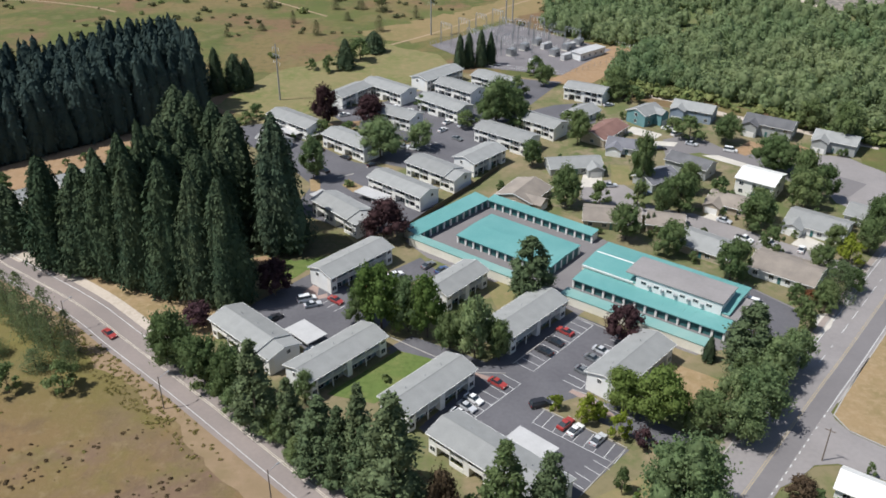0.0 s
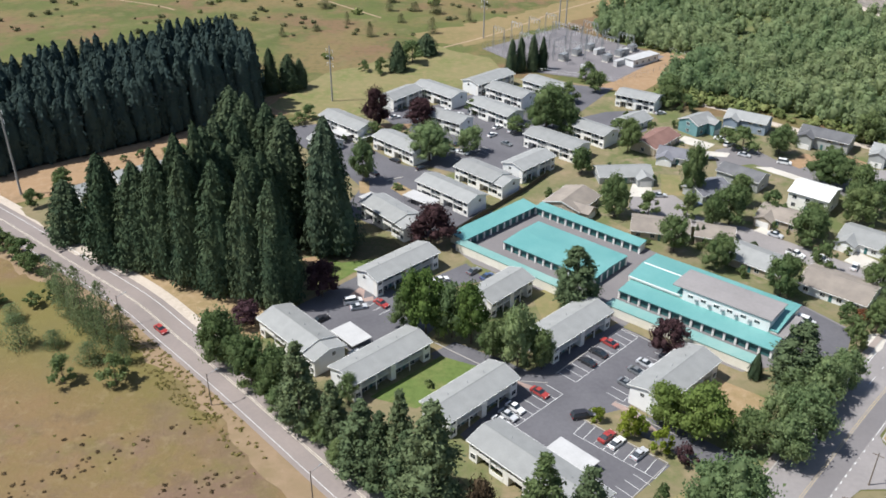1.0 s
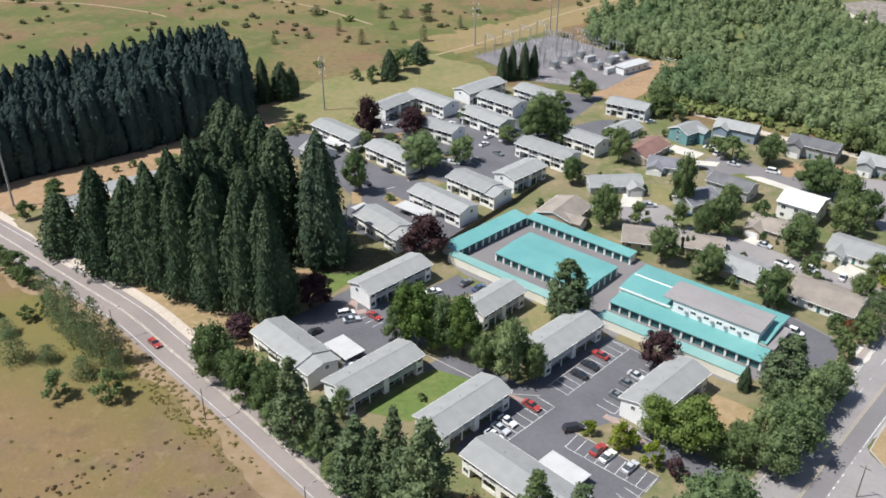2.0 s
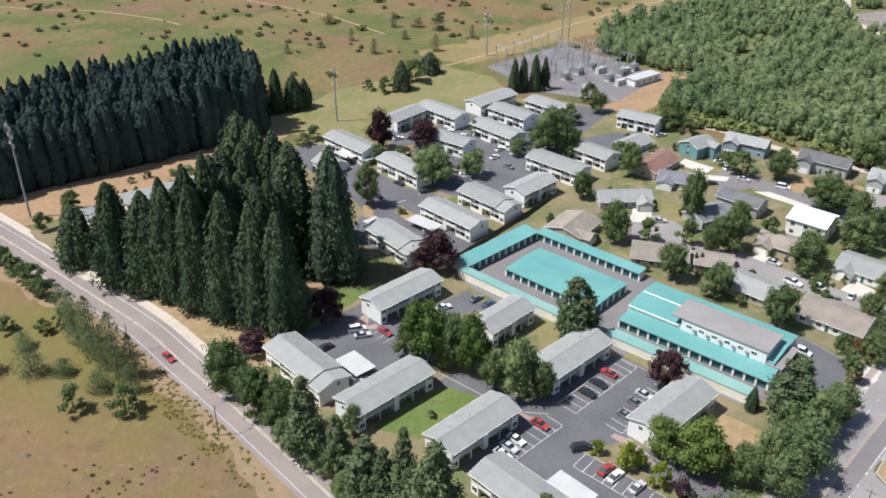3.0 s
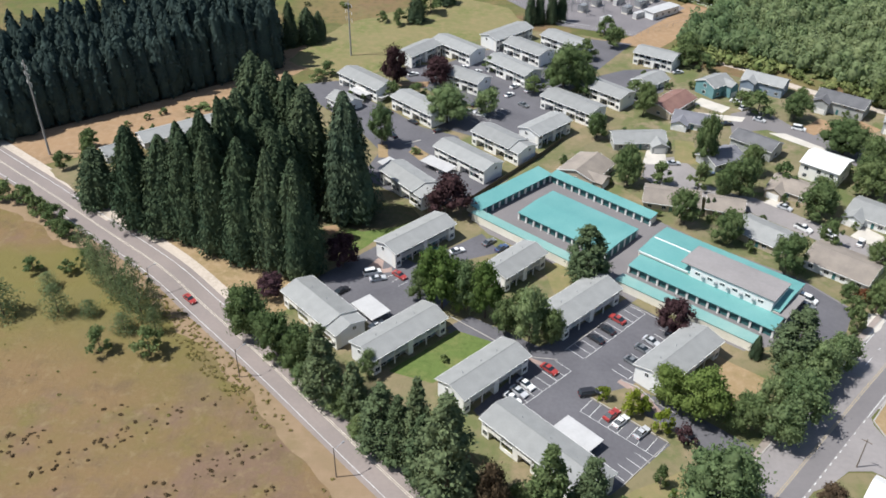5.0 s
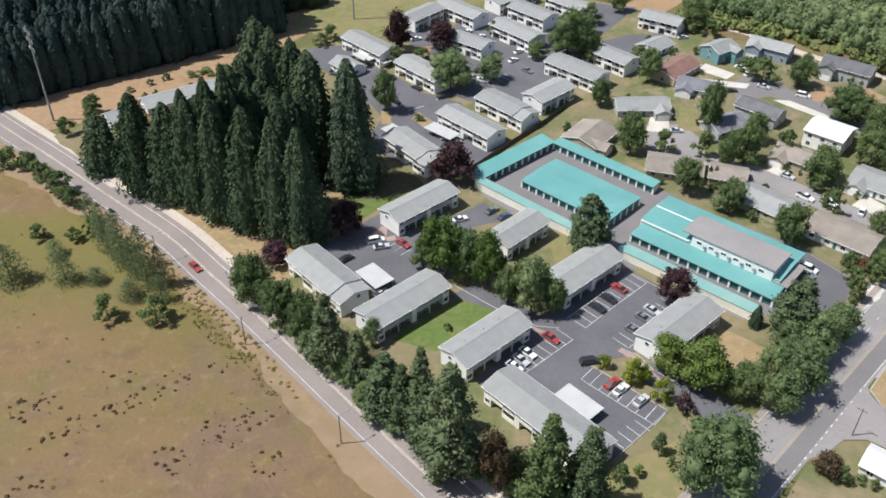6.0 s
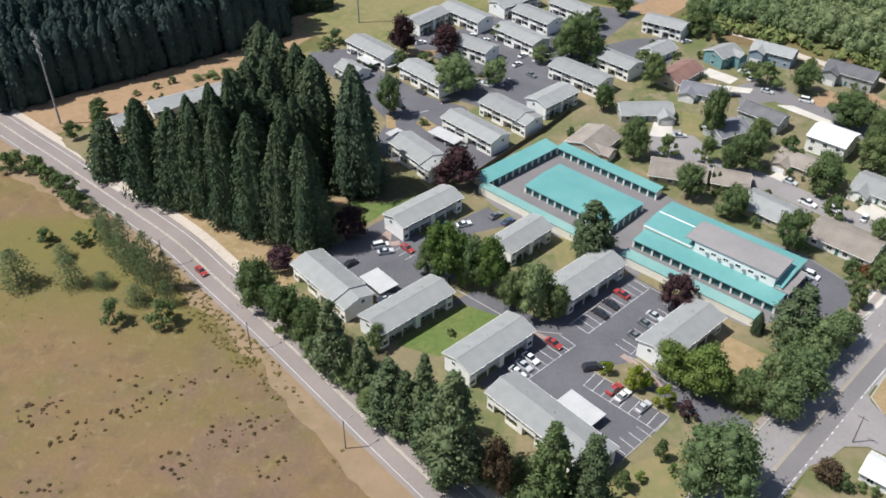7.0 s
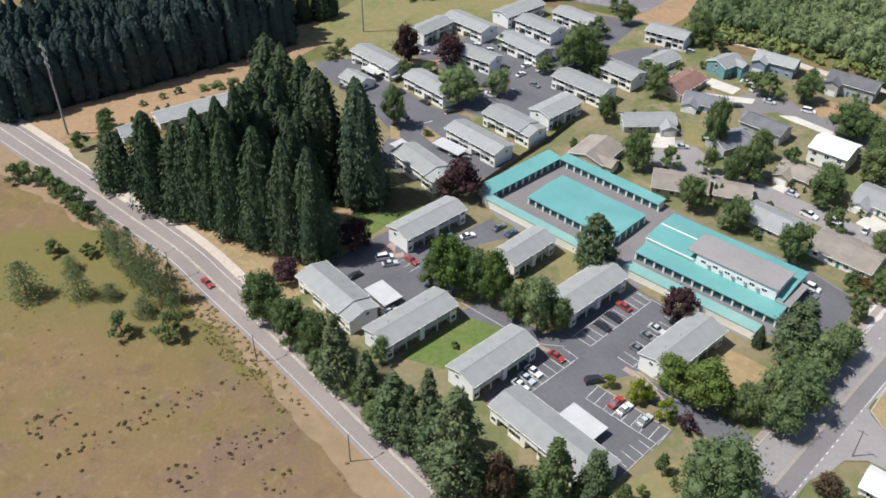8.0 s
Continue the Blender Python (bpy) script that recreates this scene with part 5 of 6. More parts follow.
tree("grey", -102.9, 172.8, 19.1, 6.2); tree("grey", -93.7, 165.5, 19.7, 6.4); tree("grey", -90.4, 167.0, 12.3, 4.7); tree("bush", -98.9, 151.6, 7.5, 7.0)
tree("bush", -86.6, 152.3, 7.9, 7.9);
tree("bush", -150.0, 239.3, 6.5, 6.6); tree("bush", -144.1, 247.6, 7.7, 7.7); tree("fir", -48.3, 389.4, 14.1, 9.4)
tree("fir", -37.2, 415.9, 10.6, 10.9); tree("bush", -42.9, 402.3, 10.8, 12.9); tree("bush", -55.8, 384.6, 7.5, 7.5); tree("bush", -64.3, 387.7, 5.3, 6.3)
tree("fir", -99.6, 354.1, 19.9, 7.4); tree("fir", -92.9, 358.3, 16.2, 9.7); tree("fir", -88.7, 362.3, 13.2, 6.5)

tree("grey", -106.5, 176.2, 11.5, 5.2); tree("grey", -98.6, 169.4, 13.0, 5.4); tree("grey", -114.8, 184.4, 9.0, 5.0); tree("grey", -88.2, 160.6, 8.0, 4.6)
tree("grey", -124.0, 176.0, 5.0, 6.0); tree("grey", -96.5, 160.5, 5.5, 6.5); tree("grey", -108.0, 166.0, 4.5, 6.0)

for x, y, h, w in ((-115.6, 441.5, 5, 4), (-100, 453.7, 4, 5), (-85.6, 468.5, 7, 4), (-69.7, 445.2, 8, 5), (-37.5, 453.3, 9, 6), (-56.6, 474.5, 5, 5), (-19.2, 481.2, 7, 4), (-104.6, 501.9, 6, 8), (-39.2, 494.3, 10, 8), (-65.9, 498.5, 9, 5), (-51.2, 499.8, 6, 6)):
    tree("scrub", x, y, h, w)
# Both firs are added out of view behind the lone fir to cast shade.
tree("bush", -14.2, 156.9, 2.2, 2.4); tree("fir", -51.5, 230.0, 35.0, 11.0); tree("fir", -54.0, 241.0, 31.0, 11.0)
for x, y, h, w in ((-122.1, 286.0, 1.6, 6.5), (-117.7, 289.3, 2, 7), (-113.5, 293.0, 1.6, 6), (-140.4, 271.4, 2.2, 3.2), (-135.5, 277.3, 2.4, 3.4), (-130.8, 282.4, 2.6, 3.8), (-147.1, 254.6, 7, 8), (-147.9, 253.5, 3.5, 5), (28.8, 352.5, 9, 9), (28.4, 341.6, 7, 7), (21.3, 322.8, 8, 7), (-50, 307.2, 4, 5), (-16.9, 347.5, 5, 5), (-10.2, 359.6, 3, 4), (-33.4, 261.6, 2.5, 4), (-76.9, 323.3, 6, 8), (-80, 318, 5, 7)):
    tree("bush", x, y, h, w)

# shrubs at the corner and by the houses
tree("rust", 68.6, 121.0, 6.0, 6.5); tree("bush", 71.2, 119.2, 4.5, 4.5); tree("fir", 62.4, 166.0, 7.0, 3.4)
tree("fir", 60.8, 233.0, 5.5, 1.8); tree("fir", 62.6, 233.2, 5.5, 1.8)
tree("leafy", 119.5, 262.5, 14.0, 10.5); tree("leafy", 121.5, 253.5, 12.5, 9.5); tree("leafy", 114.5, 254.0, 11.0, 9.0); tree("leafy", 146.0, 300.0, 17.0, 13.0)
tree("leafy", 79.0, 258.0, 11.0, 8.5); tree("leafy", 97.0, 238.5, 11.0, 9.0); tree("leafy", 139.0, 316.0, 12.0, 11.0); tree("bush", 86.0, 313.0, 6.0, 7.0); tree("bush", 110.0, 318.0, 6.0, 6.5)
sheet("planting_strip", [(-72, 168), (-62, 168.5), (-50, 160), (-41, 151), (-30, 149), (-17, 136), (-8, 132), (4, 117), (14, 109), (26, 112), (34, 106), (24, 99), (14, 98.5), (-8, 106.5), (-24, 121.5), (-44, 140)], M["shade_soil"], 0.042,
      "dark brown and olive soil under the roadside trees", "planting strip", 1.0)
tree("grey", 102.8, 193.5, 12.0, 9.0); tree("leafy", 99.0, 190.0, 8.0, 7.0); tree("bush", 92.0, 192.4, 5.5, 6.0); tree("red", 94.8, 191.2, 4.5, 4.5); tree("bush", 90.6, 185.2, 6.0, 6.0); tree("bush", 97.5, 186.5, 5.5, 5.5)
tree("lime", 113.9, 211.5, 9.5, 7.0); tree("leafy", 122.4, 218.5, 11.0, 9.0); tree("leafy", 112.5, 219.6, 8.5, 7.0); tree("leafy", 131.0, 232.5, 11.0, 10.0); tree("bush", 108.0, 202.5, 6.0, 6.0); tree("leafy", 109.0, 197.5, 7.0, 6.5)
for x, y, h, w in ((-157, 218.2, 7, 8), (-161, 217.6, 6, 7), (-151.5, 217, 6.5, 7), (-146, 212.5, 6.5, 7.5), (-141, 208.5, 5.5, 6), (-136.5, 205.5, 7, 8), (-132.5, 201.5, 5.5, 6),
                   (-129.5, 199.5, 6, 6.5), (-118, 186.5, 6, 6), (-122, 183, 4.4, 5), (-132, 183, 4.4, 6)):
    tree("bush", x, y, h, w)
belt = random.Random(51)
for i in range(46):
    u = (i + belt.uniform(0.1, 0.9)) / 46
    x, y = -67 + 82 * u, float(np.interp(-67 + 82 * u, [-67, -40, -20, 0, 15], [161.5, 138.5, 121, 108.5, 102.5])) + belt.uniform(1.0, 9.0)
    tree(belt.choice(("bush", "bush", "leafy", "pale", "olive")), x, y, belt.uniform(3.5, 8.0), belt.uniform(4.0, 6.5))
for x, y, h, w in ((62.5, 139.5, 8, 7), (70.5, 150.5, 9, 9), (77.5, 161.0, 8, 8), (67.5, 153.5, 8, 7), (69.0, 158.0, 9, 7), (36.5, 119.5, 3.0, 2.6), (29.6, 116.6, 3.2, 2.8), (46.5, 124.5, 5, 5)):
    tree("pale" if x > 59 else "bright", x, y, h, w)
beds = random.Random(33)
for hx, hy, ha, hl, hw in HOMES:
    for k in range(4):
        u, v = beds.uniform(-hl, hl), (hw + beds.uniform(1.6, 3.5)) * beds.choice((-1, 1))
        c, q = math.cos(radians(ha)), math.sin(radians(ha))
        tree("bush", hx + u * c - v * q, hy + u * q + v * c, beds.uniform(1.6, 4.2), beds.uniform(1.8, 3.6))

stand = random.Random(21)
for i in range(18):
    a, b = Vector((-102, 214)).lerp(Vector((-56, 198)), (i % 6 + stand.uniform(0.1, 0.9)) / 6), Vector((-94, 236)).lerp(Vector((-54, 226)), (i % 6 + stand.uniform(0.1, 0.9)) / 6)
    q = a.lerp(b, (i // 6 + stand.uniform(0.1, 0.9)) / 3)
    if q.x > -64 and q.y > 203:
        continue
    tree("fir", q.x, q.y, stand.uniform(22, 27) + max(0.0, min(9.0, (q.x + 90) * 0.35)), stand.uniform(11, 14))


# ---- woods ----
def conifer_wood(name, label, corners, spacing, h, seed, slope=0.0):
    """A dense block of tall conifers, too many to count, between four corners."""
    r = random.Random(seed)
    tops, stems = [], []
    a, b, c, d = [Vector(p) for p in corners]
    nu, nv = int((b - a).length / spacing), int((d - a).length / spacing)
    for i in range(nu):
        for j in range(nv):
            u, v = (i + r.uniform(0.1, 0.9)) / nu, (j + r.uniform(0.1, 0.9)) / nv
            p = a.lerp(b, u).lerp(d.lerp(c, u), v)
            hh = h * (1 - slope + slope * u) * r.uniform(0.84, 1.06)
            at = np.array([p.x, p.y, 0.0])
            for vv, ff in fir_crown(hh, r.uniform(6.4, 8.8), n=450, size=0.45, power=r.uniform(0.6, 0.95), tiers=9, tumble=0.3, blunt=r.uniform(1.8, 3.4), low=0.03, core=0.86, lobes=3, stretch=2.2):
                tops.append((vv + at, ff))
            vv, ff = cone_core([(-0.1, 0.3), (hh * 0.3, 0.22), (hh * 0.5, 0.1)], 5, 0.05)
            stems.append((vv + at, ff))
    ob = tagged(new(name, tri_mesh(name, tops, M["fir_dark"])), label, "woodland", "", "stuff")
    part("stems", tri_mesh("stems", stems, M["bark"]), None, ob, "grey-brown conifer stems")
    sheet("forest_floor", corners, M["forest_floor"], 0.036, "dark brown needle litter under the conifers", "ground", 1.0)
    return ob


conifer_wood("conifer_wood", "dense dark stand of tall conifers beside the power line", [(-183, 252.5), (-97, 330.5), (-124, 372), (-228, 300)], 4.7, 31.5, 3, 0.27)
conifer_wood("conifer_wood", "dense dark stand of tall conifers beyond the road", [(-250, 216), (-188, 258), (-232, 302), (-290, 262)], 7.5, 25, 4)


WOOD_FRONT = ([66, 93, 108, 125, 140, 151, 300], [362, 359, 349, 336, 323, 312, 222])
WOOD_WEST = ([366, 376, 418, 421, 434, 442, 467, 495, 522, 567, 900], [67, 71, 97, 95, 71, 56, 48, 53, 72, 112, 422])


def broadleaf_wood():
    """The wood beyond the houses: crowns too many to count, many young and small, some tall, with thin places."""
    r = random.Random(11)
    blocks = []
    y = 316.0
    while y < 660:
        x = 20.0
        step = 3.7 if y < 500 else 5.2
        while x < 130 + 0.34 * y:
            px, py = x + r.uniform(-2.2, 2.2), y + r.uniform(-2.2, 2.2)
            x += step
            if py < np.interp(px, *WOOD_FRONT) + 2 or px < np.interp(py, *WOOD_WEST) + 1 or (px > 206 and 497 < py < 566) or abs(px - np.interp(py, [496, 550, 605, 660], [219, 211, 227, 244])) < 4.5:
                continue
            thin = noise.noise((px * 0.035, py * 0.035, 7.0)) + 1.2 * math.exp(-((px - 138) / 20) ** 2 - ((py - 484) / 10) ** 2)
            if r.random() < 3.0 * (thin - 0.25):
                continue
            tall = r.random() < 0.16
            w = r.uniform(5.5, 8) if tall else r.uniform(3.0, 5.6)
            h = (r.uniform(9, 12.5) if tall else r.uniform(5, 8)) * (1.0 + 0.3 * noise.noise((px * 0.03, py * 0.03, 2.0)))
            n = (120 if tall else 62) if py < 500 else 48
            c = np.array([px, py, h * 0.5])
            rr = np.array([w * 0.5, w * 0.5, h * 0.5])
            d = dirs(n, -0.1)
            blocks.append(blob(c, rr * 0.8, 4, 6, 0.25))
            blocks.append(cards(c + d * rr * (rng.uniform(0.78, 1.05, (len(d), 1)) + 0.25 * rng.uniform(0, 1, (len(d), 1)) ** 4), d, 0.46 if py < 500 else 0.68, 1.3, 0.5))
        y += step
    ob = new("broadleaf_wood", tri_mesh("broadleaf_wood", blocks, M["wood_leaf"]))
    tagged(ob, "dense green broadleaf wood beyond the houses", "woodland", "", "stuff")
    sheet("woodland_floor", [(68, 364), (93, 361), (125, 338), (151, 314), (300, 224), (420, 660), (200, 660), (112, 568), (72, 523), (54, 496), (49, 468), (57, 443), (72, 435), (98, 420), (96, 417), (72, 377)], M["understory"], 0.038, "low green and straw undergrowth of the wood", "ground", 1.5)
    sheet("rubble_yard", [(212, 556), (214, 505), (256, 498), (272, 560), (236, 566)], M["rubble"], 0.06, "grey-brown rubble yard cut into the wood", "yard", 2.0)
    strip("dirt_road", smooth_line([(222, 494), (211, 528), (212, 556), (227, 605), (244, 660)]), 2.4, -2.4, 0.07, M["gravel"], "pale dirt road through the wood", "road")


broadleaf_wood()
strip("dirt_track", smooth_line([(72, 357), (84.3, 354.3), (97.3, 346.5), (111.4, 332.3), (134, 316), (160, 298)]), 2.0, -2.2, 0.047, M["gravel"], "pale dirt track along the edge of the wood", "track")


def scrub(name, label, area, count, mat, size, seed, inside, flat=1.0):
    """Scattered low bushes over a stretch of open ground."""
    r = random.Random(seed)
    blocks = []
    x0, y0, x1, y1 = area
    while count:
        x, y = r.uniform(x0, x1), r.uniform(y0, y1)
        if not inside(x, y) or noise.noise((x * 0.02, y * 0.02, seed)) < r.uniform(-0.35, 0.35):
            continue
        count -= 1
        s = size * r.uniform(0.4, 1.5)
        c, rr = np.array([x, y, s * 0.35 * flat]), np.array([s, s * r.uniform(0.6, 1.2), s * r.uniform(0.5, 1.1) * flat]) * 0.5
        d = dirs(26, -0.1)
        blocks.append(blob(c, rr * 0.8, 4, 6, 0.25))
        blocks.append(cards(c + d * rr * rng.uniform(0.8, 1.2, (len(d), 1)), d, s * 0.17))
    ob = new(name, tri_mesh(name, blocks, M[mat]))
    tagged(ob, label, "scrub", "", "stuff")


def in_far_field(x, y):
    return y > 395 + max(0, -x - 60) * 0.15 and x < 20 + (y - 440) * 0.75 and not (-75 < x < 30 and y < 445) and not (x < -90 and y < 380)


def in_near_meadow(x, y):
    return y < 92 - (x + 12) * 0.93 and x > -140


scrub("far_scrub", "scattered green bushes over the distant dry field", (-420, 380, 300, 900), 800, "scrub", 3.2, 5, in_far_field, 0.6)
scrub("far_scrub", "scattered dark green thickets over the distant dry field", (-420, 400, 200, 700), 60, "scrub_green", 5.0, 9, in_far_field, 0.7)
DRIFTS = [(-95, 112, 5), (-91, 118, 5), (-85, 123, 5), (-79, 127, 6), (-60, 119, 6), (-55, 124, 5), (-66, 139, 3), (-76, 133, 5), (-88, 134, 4), (-104, 122, 6), (-70, 110, 6), (-48, 112, 5), (-96, 98, 8), (-62, 96, 8), (-40, 98, 6)]
scrub("meadow_tufts", "small dark tufts of dry weeds in the meadow", (-130, 70, 0, 150), 190, "tufts", 0.7, 6, lambda x, y: in_near_meadow(x, y) and any(math.hypot(x - a, (y - b) * 1.4) < c for a, b, c in DRIFTS), 0.32)
scrub("meadow_tufts", "sparse straw-coloured weeds in the meadow", (-150, 60, 0, 190), 130, "weeds", 0.6, 16, lambda x, y: in_near_meadow(x, y), 0.28)
scrub("roadside_weeds", "olive weeds along the meadow's edge", (-200, 100, -20, 250), 420, "weeds", 0.7, 8, lambda x, y: -104 < x < -32 and abs((y - 151.7) + (x + 57) * 0.93 + 12.5) < 5.5, 0.4)


scrub("woodland_edge", "low green bushes along the edge of the wood", (66, 300, 190, 380), 150, "scrub_green", 4.2, 14,
      lambda x, y: -9 < y - np.interp(x, *WOOD_FRONT) < 3, 0.9)


# ---- power line, poles ----
def transmission_pole(x, y, h, arms=3, ang=40, label="tall grey transmission pole with crossarms"):
    e = thing("transmission_pole", x, y, ang, label, "power pole", "transmission poles")
    part("pole", Geo().rod((0, 0, 0), (0, 0, h), 0.40, 0.22, 10), M["grey_pole"], e)
    for i in range(arms):
        z = h - 1.6 - i * 3.0
        arm = part("crossarm", Geo().rod((-2.1, 0, z + 0.25), (0, 0, z - 0.1), 0.07, 0.13, 6).rod((2.1, 0, z + 0.25), (0, 0, z - 0.1), 0.07, 0.13, 6), M["grey_pole"], e)
        for s in (-2.0, 2.0):
            g = Geo().rod((s, 0, z - 1.2), (s, 0, z + 0.2), 0.05, 0.05, 6)
            for k in range(6):
                g.rod((s, 0, z - 1.1 + 0.2 * k), (s, 0, z - 1.0 + 0.2 * k), 0.13, 0.09, 8)
            part("insulator", g, M["trim"], arm, "pale ribbed insulator")
    return e


def wires(label, a, b, sag, r=0.008):
    a, b = Vector(a), Vector(b)
    n = 16
    pt = [a.lerp(b, i / n) - Vector((0, 0, sag * (1 - (2 * i / n - 1) ** 2))) for i in range(n + 1)]
    g = Geo().tube(pt, r)
    return tagged(new("power_cable", g.mesh("power_cable", M["wire"])), label, "cable")


POLES = [(-246, 152), (-158.7, 248.1), (-71.5, 346.0), (-10, 447), (60, 560)]
for i, (x, y) in enumerate(POLES):
    transmission_pole(x, y, 34.5 if i == 1 else 24, ang=-42)
for (ax, ay), (bx, by), za, zb in zip(POLES, POLES[1:], (24, 34.5, 24, 24), (34.5, 24, 24, 24)):
    for i in range(3):
        for s in (-2.0, 2.0):
            dx, dy = s * math.cos(radians(-42)), s * math.sin(radians(-42))
            wires("slack grey power cable between the poles", (ax + dx, ay + dy, za - 2.8 - 3.0 * i), (bx + dx, by + dy, zb - 2.8 - 3.0 * i), 3.0)


def street_pole(x, y, h=9.0, ang=0, lamp=True, label="slim wooden roadside pole"):
    e = thing("utility_pole", x, y, ang, label, "utility pole", "roadside poles")
    part("pole", Geo().rod((0, 0, 0), (0, 0, h), 0.15, 0.1, 8), M["wood_pole"], e)
    if lamp:
        arm = part("arm", Geo().rod((0, 0, h - 0.6), (2.2, 0, h - 0.1), 0.05, 0.05, 6), M["steel"], e)
        part("lamp_head", Geo().box(2.1, -0.16, h - 0.2, 2.8, 0.16, h - 0.05), M["steel"], arm)
    else:
        part("crossarm", Geo().box(-1.1, -0.06, h - 0.7, 1.1, 0.06, h - 0.55), M["wood_pole"], e)


for x, y in ((-62.4, 146.6), (-33.5, 118.8), (-95.0, 176.0)):
    street_pole(x, y, 9, 48)
street_pole(77.0, 132.2, 8.6, 143, False, label="wooden pole at the street corner")


# ---- substation ----
def substation():
    sheet("gravel_yard", [(-10, 428), (32, 472), (80, 422), (51, 381), (18, 391)], M["yard_gravel"], 0.06, "grey gravel yard of the electricity substation", "yard")
    fence = thing("chain_link_fence", 0, 0, 0, "thin grey chain-link fence round the substation", "fence")
    ring = [(-10, 428), (32, 472), (96, 418), (52, 380), (18, 391), (-10, 428)]
    for (ax, ay), (bx, by) in zip(ring, ring[1:]):
        a, b = Vector((ax, ay, 0)), Vector((bx, by, 0))
        k = int((b - a).length / 4)
        for i in range(k):
            p = a.lerp(b, i / k)
            part("post", Geo().rod(p, p + Vector((0, 0, 2.4)), 0.05, 0.05, 5), M["steel"], fence)
        part("rail", Geo().rod(a + Vector((0, 0, 2.3)), b + Vector((0, 0, 2.3)), 0.03, 0.03, 4), M["steel"], fence)
        part("rail", Geo().rod(a + Vector((0, 0, 1.2)), b + Vector((0, 0, 1.2)), 0.03, 0.03, 4), M["steel"], fence)

    def gantry(x, y, ang, span, h):
        e = thing("gantry", x, y, ang, "tall lattice steel gantry of the substation", "gantry", "gantries")
        for s in (-span / 2, span / 2):
            for dx in (-0.5, 0.5):
                part("leg", Geo().rod((s + dx, 0, 0), (s + dx * 0.4, 0, h), 0.12, 0.1, 6), M["steel"], e)
        g = Geo()
        for z in (h - 0.4, h + 0.4):
            g.rod((-span / 2, 0, z), (span / 2, 0, z), 0.09, 0.09, 5)
        k = int(span / 1.2)
        for i in range(k):
            x0, x1 = -span / 2 + span * i / k, -span / 2 + span * (i + 1) / k
            g.rod((x0, 0, h - 0.4 if i % 2 else h + 0.4), (x1, 0, h + 0.4 if i % 2 else h - 0.4), 0.05, 0.05, 4)
        part("beam", g, M["steel"], e)
        for i in range(3):
            part("insulator", Geo().rod((-span / 4 + span * i / 4, 0, h - 2.2), (-span / 4 + span * i / 4, 0, h - 0.4), 0.12, 0.12, 6), M["trim"], e)

    r = random.Random(4)
    for i in range(5):
        for j in range(3):
            gantry(12 + i * 8.5 + j * 8, 430 + i * 6.5 - j * 11, 48 if j % 2 else -42, 9, r.uniform(6.5, 10))
    for i in range(4):
        gantry(-2 + 9 * i, 428 + 9 * i, -42, 7, 11)

    def transformer(x, y, ang):
        e = thing("transformer", x, y, ang, "grey steel transformer with cooling fins", "transformer", "transformers")
        part("tank", Geo().box(-2, -1.4, 0.4, 2, 1.4, 3.4), M["steel"], e)
        part("plinth", Geo().box(-2.4, -1.8, 0, 2.4, 1.8, 0.4), M["concrete"], e)
        for s in (-1, 1):
            for k in range(6):
                part("fin", Geo().box(-1.7 + 0.6 * k, s * 1.4 if s > 0 else -2.1, 0.8, -1.6 + 0.6 * k, 2.1 if s > 0 else -1.4, 3.1), M["steel"], e)
        for k in range(3):
            part("bushing", Geo().rod((-1.2 + 1.2 * k, 0, 3.4), (-1.3 + 1.3 * k, 0, 5.2), 0.16, 0.08, 6), M["trim"], e)

    for i in range(6):
        transformer(30 + i * 7, 412 + (i % 3) * 9, 48)
    e = thing("control_building", 67, 411, 42, "long white flat-roofed control building of the substation", "building")
    part("body", Geo().box(-9, -3, 0, 9, 3, 3.4), M["siding"], e)
    part("roof", Geo().box(-9.4, -3.4, 3.4, 9.4, 3.4, 3.65), M["carport_roof"], e)
    for k in range(4):
        windows(e, "x", -6.5 + 4.3 * k, 1.2, 1.2, 1.0, -3, -1)
    for i, (x, y) in enumerate(((56, 406), (48, 424), (40, 398), (60, 424))):
        e = thing("switch_cabinet", x, y, 42, "pale steel switch cabinet in the gravel yard", "cabinet", "cabinets")
        part("body", Geo().box(-3, -1.2, 0.15, 3, 1.2, 2.8), M["carport_roof"], e)
        part("plinth", Geo().box(-3.2, -1.4, 0, 3.2, 1.4, 0.15), M["concrete"], e)
        for k in range(4):
            part("door", Geo().box(-2.85 + 1.45 * k, -1.25, 0.3, -1.5 + 1.45 * k, -1.2, 2.6), M["steel"], e)
    for x, y, h in ((30, 466, 26), (34, 472, 26)):
        transmission_pole(x, y, h, 2, 48)


substation()


# ---- cars ----
PAINT = {}


def paint(name, c):
    if name not in PAINT:
        PAINT[name] = material(name + "_paint", c, tuple(0.92 * v for v in c), 0.28, 0.3, 3.0, 0, spec=0.6)
    return PAINT[name]


COLOURS = {"white": (0.78, 0.78, 0.77), "silver": (0.50, 0.51, 0.53), "red": (0.36, 0.05, 0.045), "black": (0.03, 0.03, 0.035), "grey": (0.16, 0.17, 0.18), "blue": (0.06, 0.10, 0.20), "green": (0.05, 0.12, 0.10)}
CARS = {}


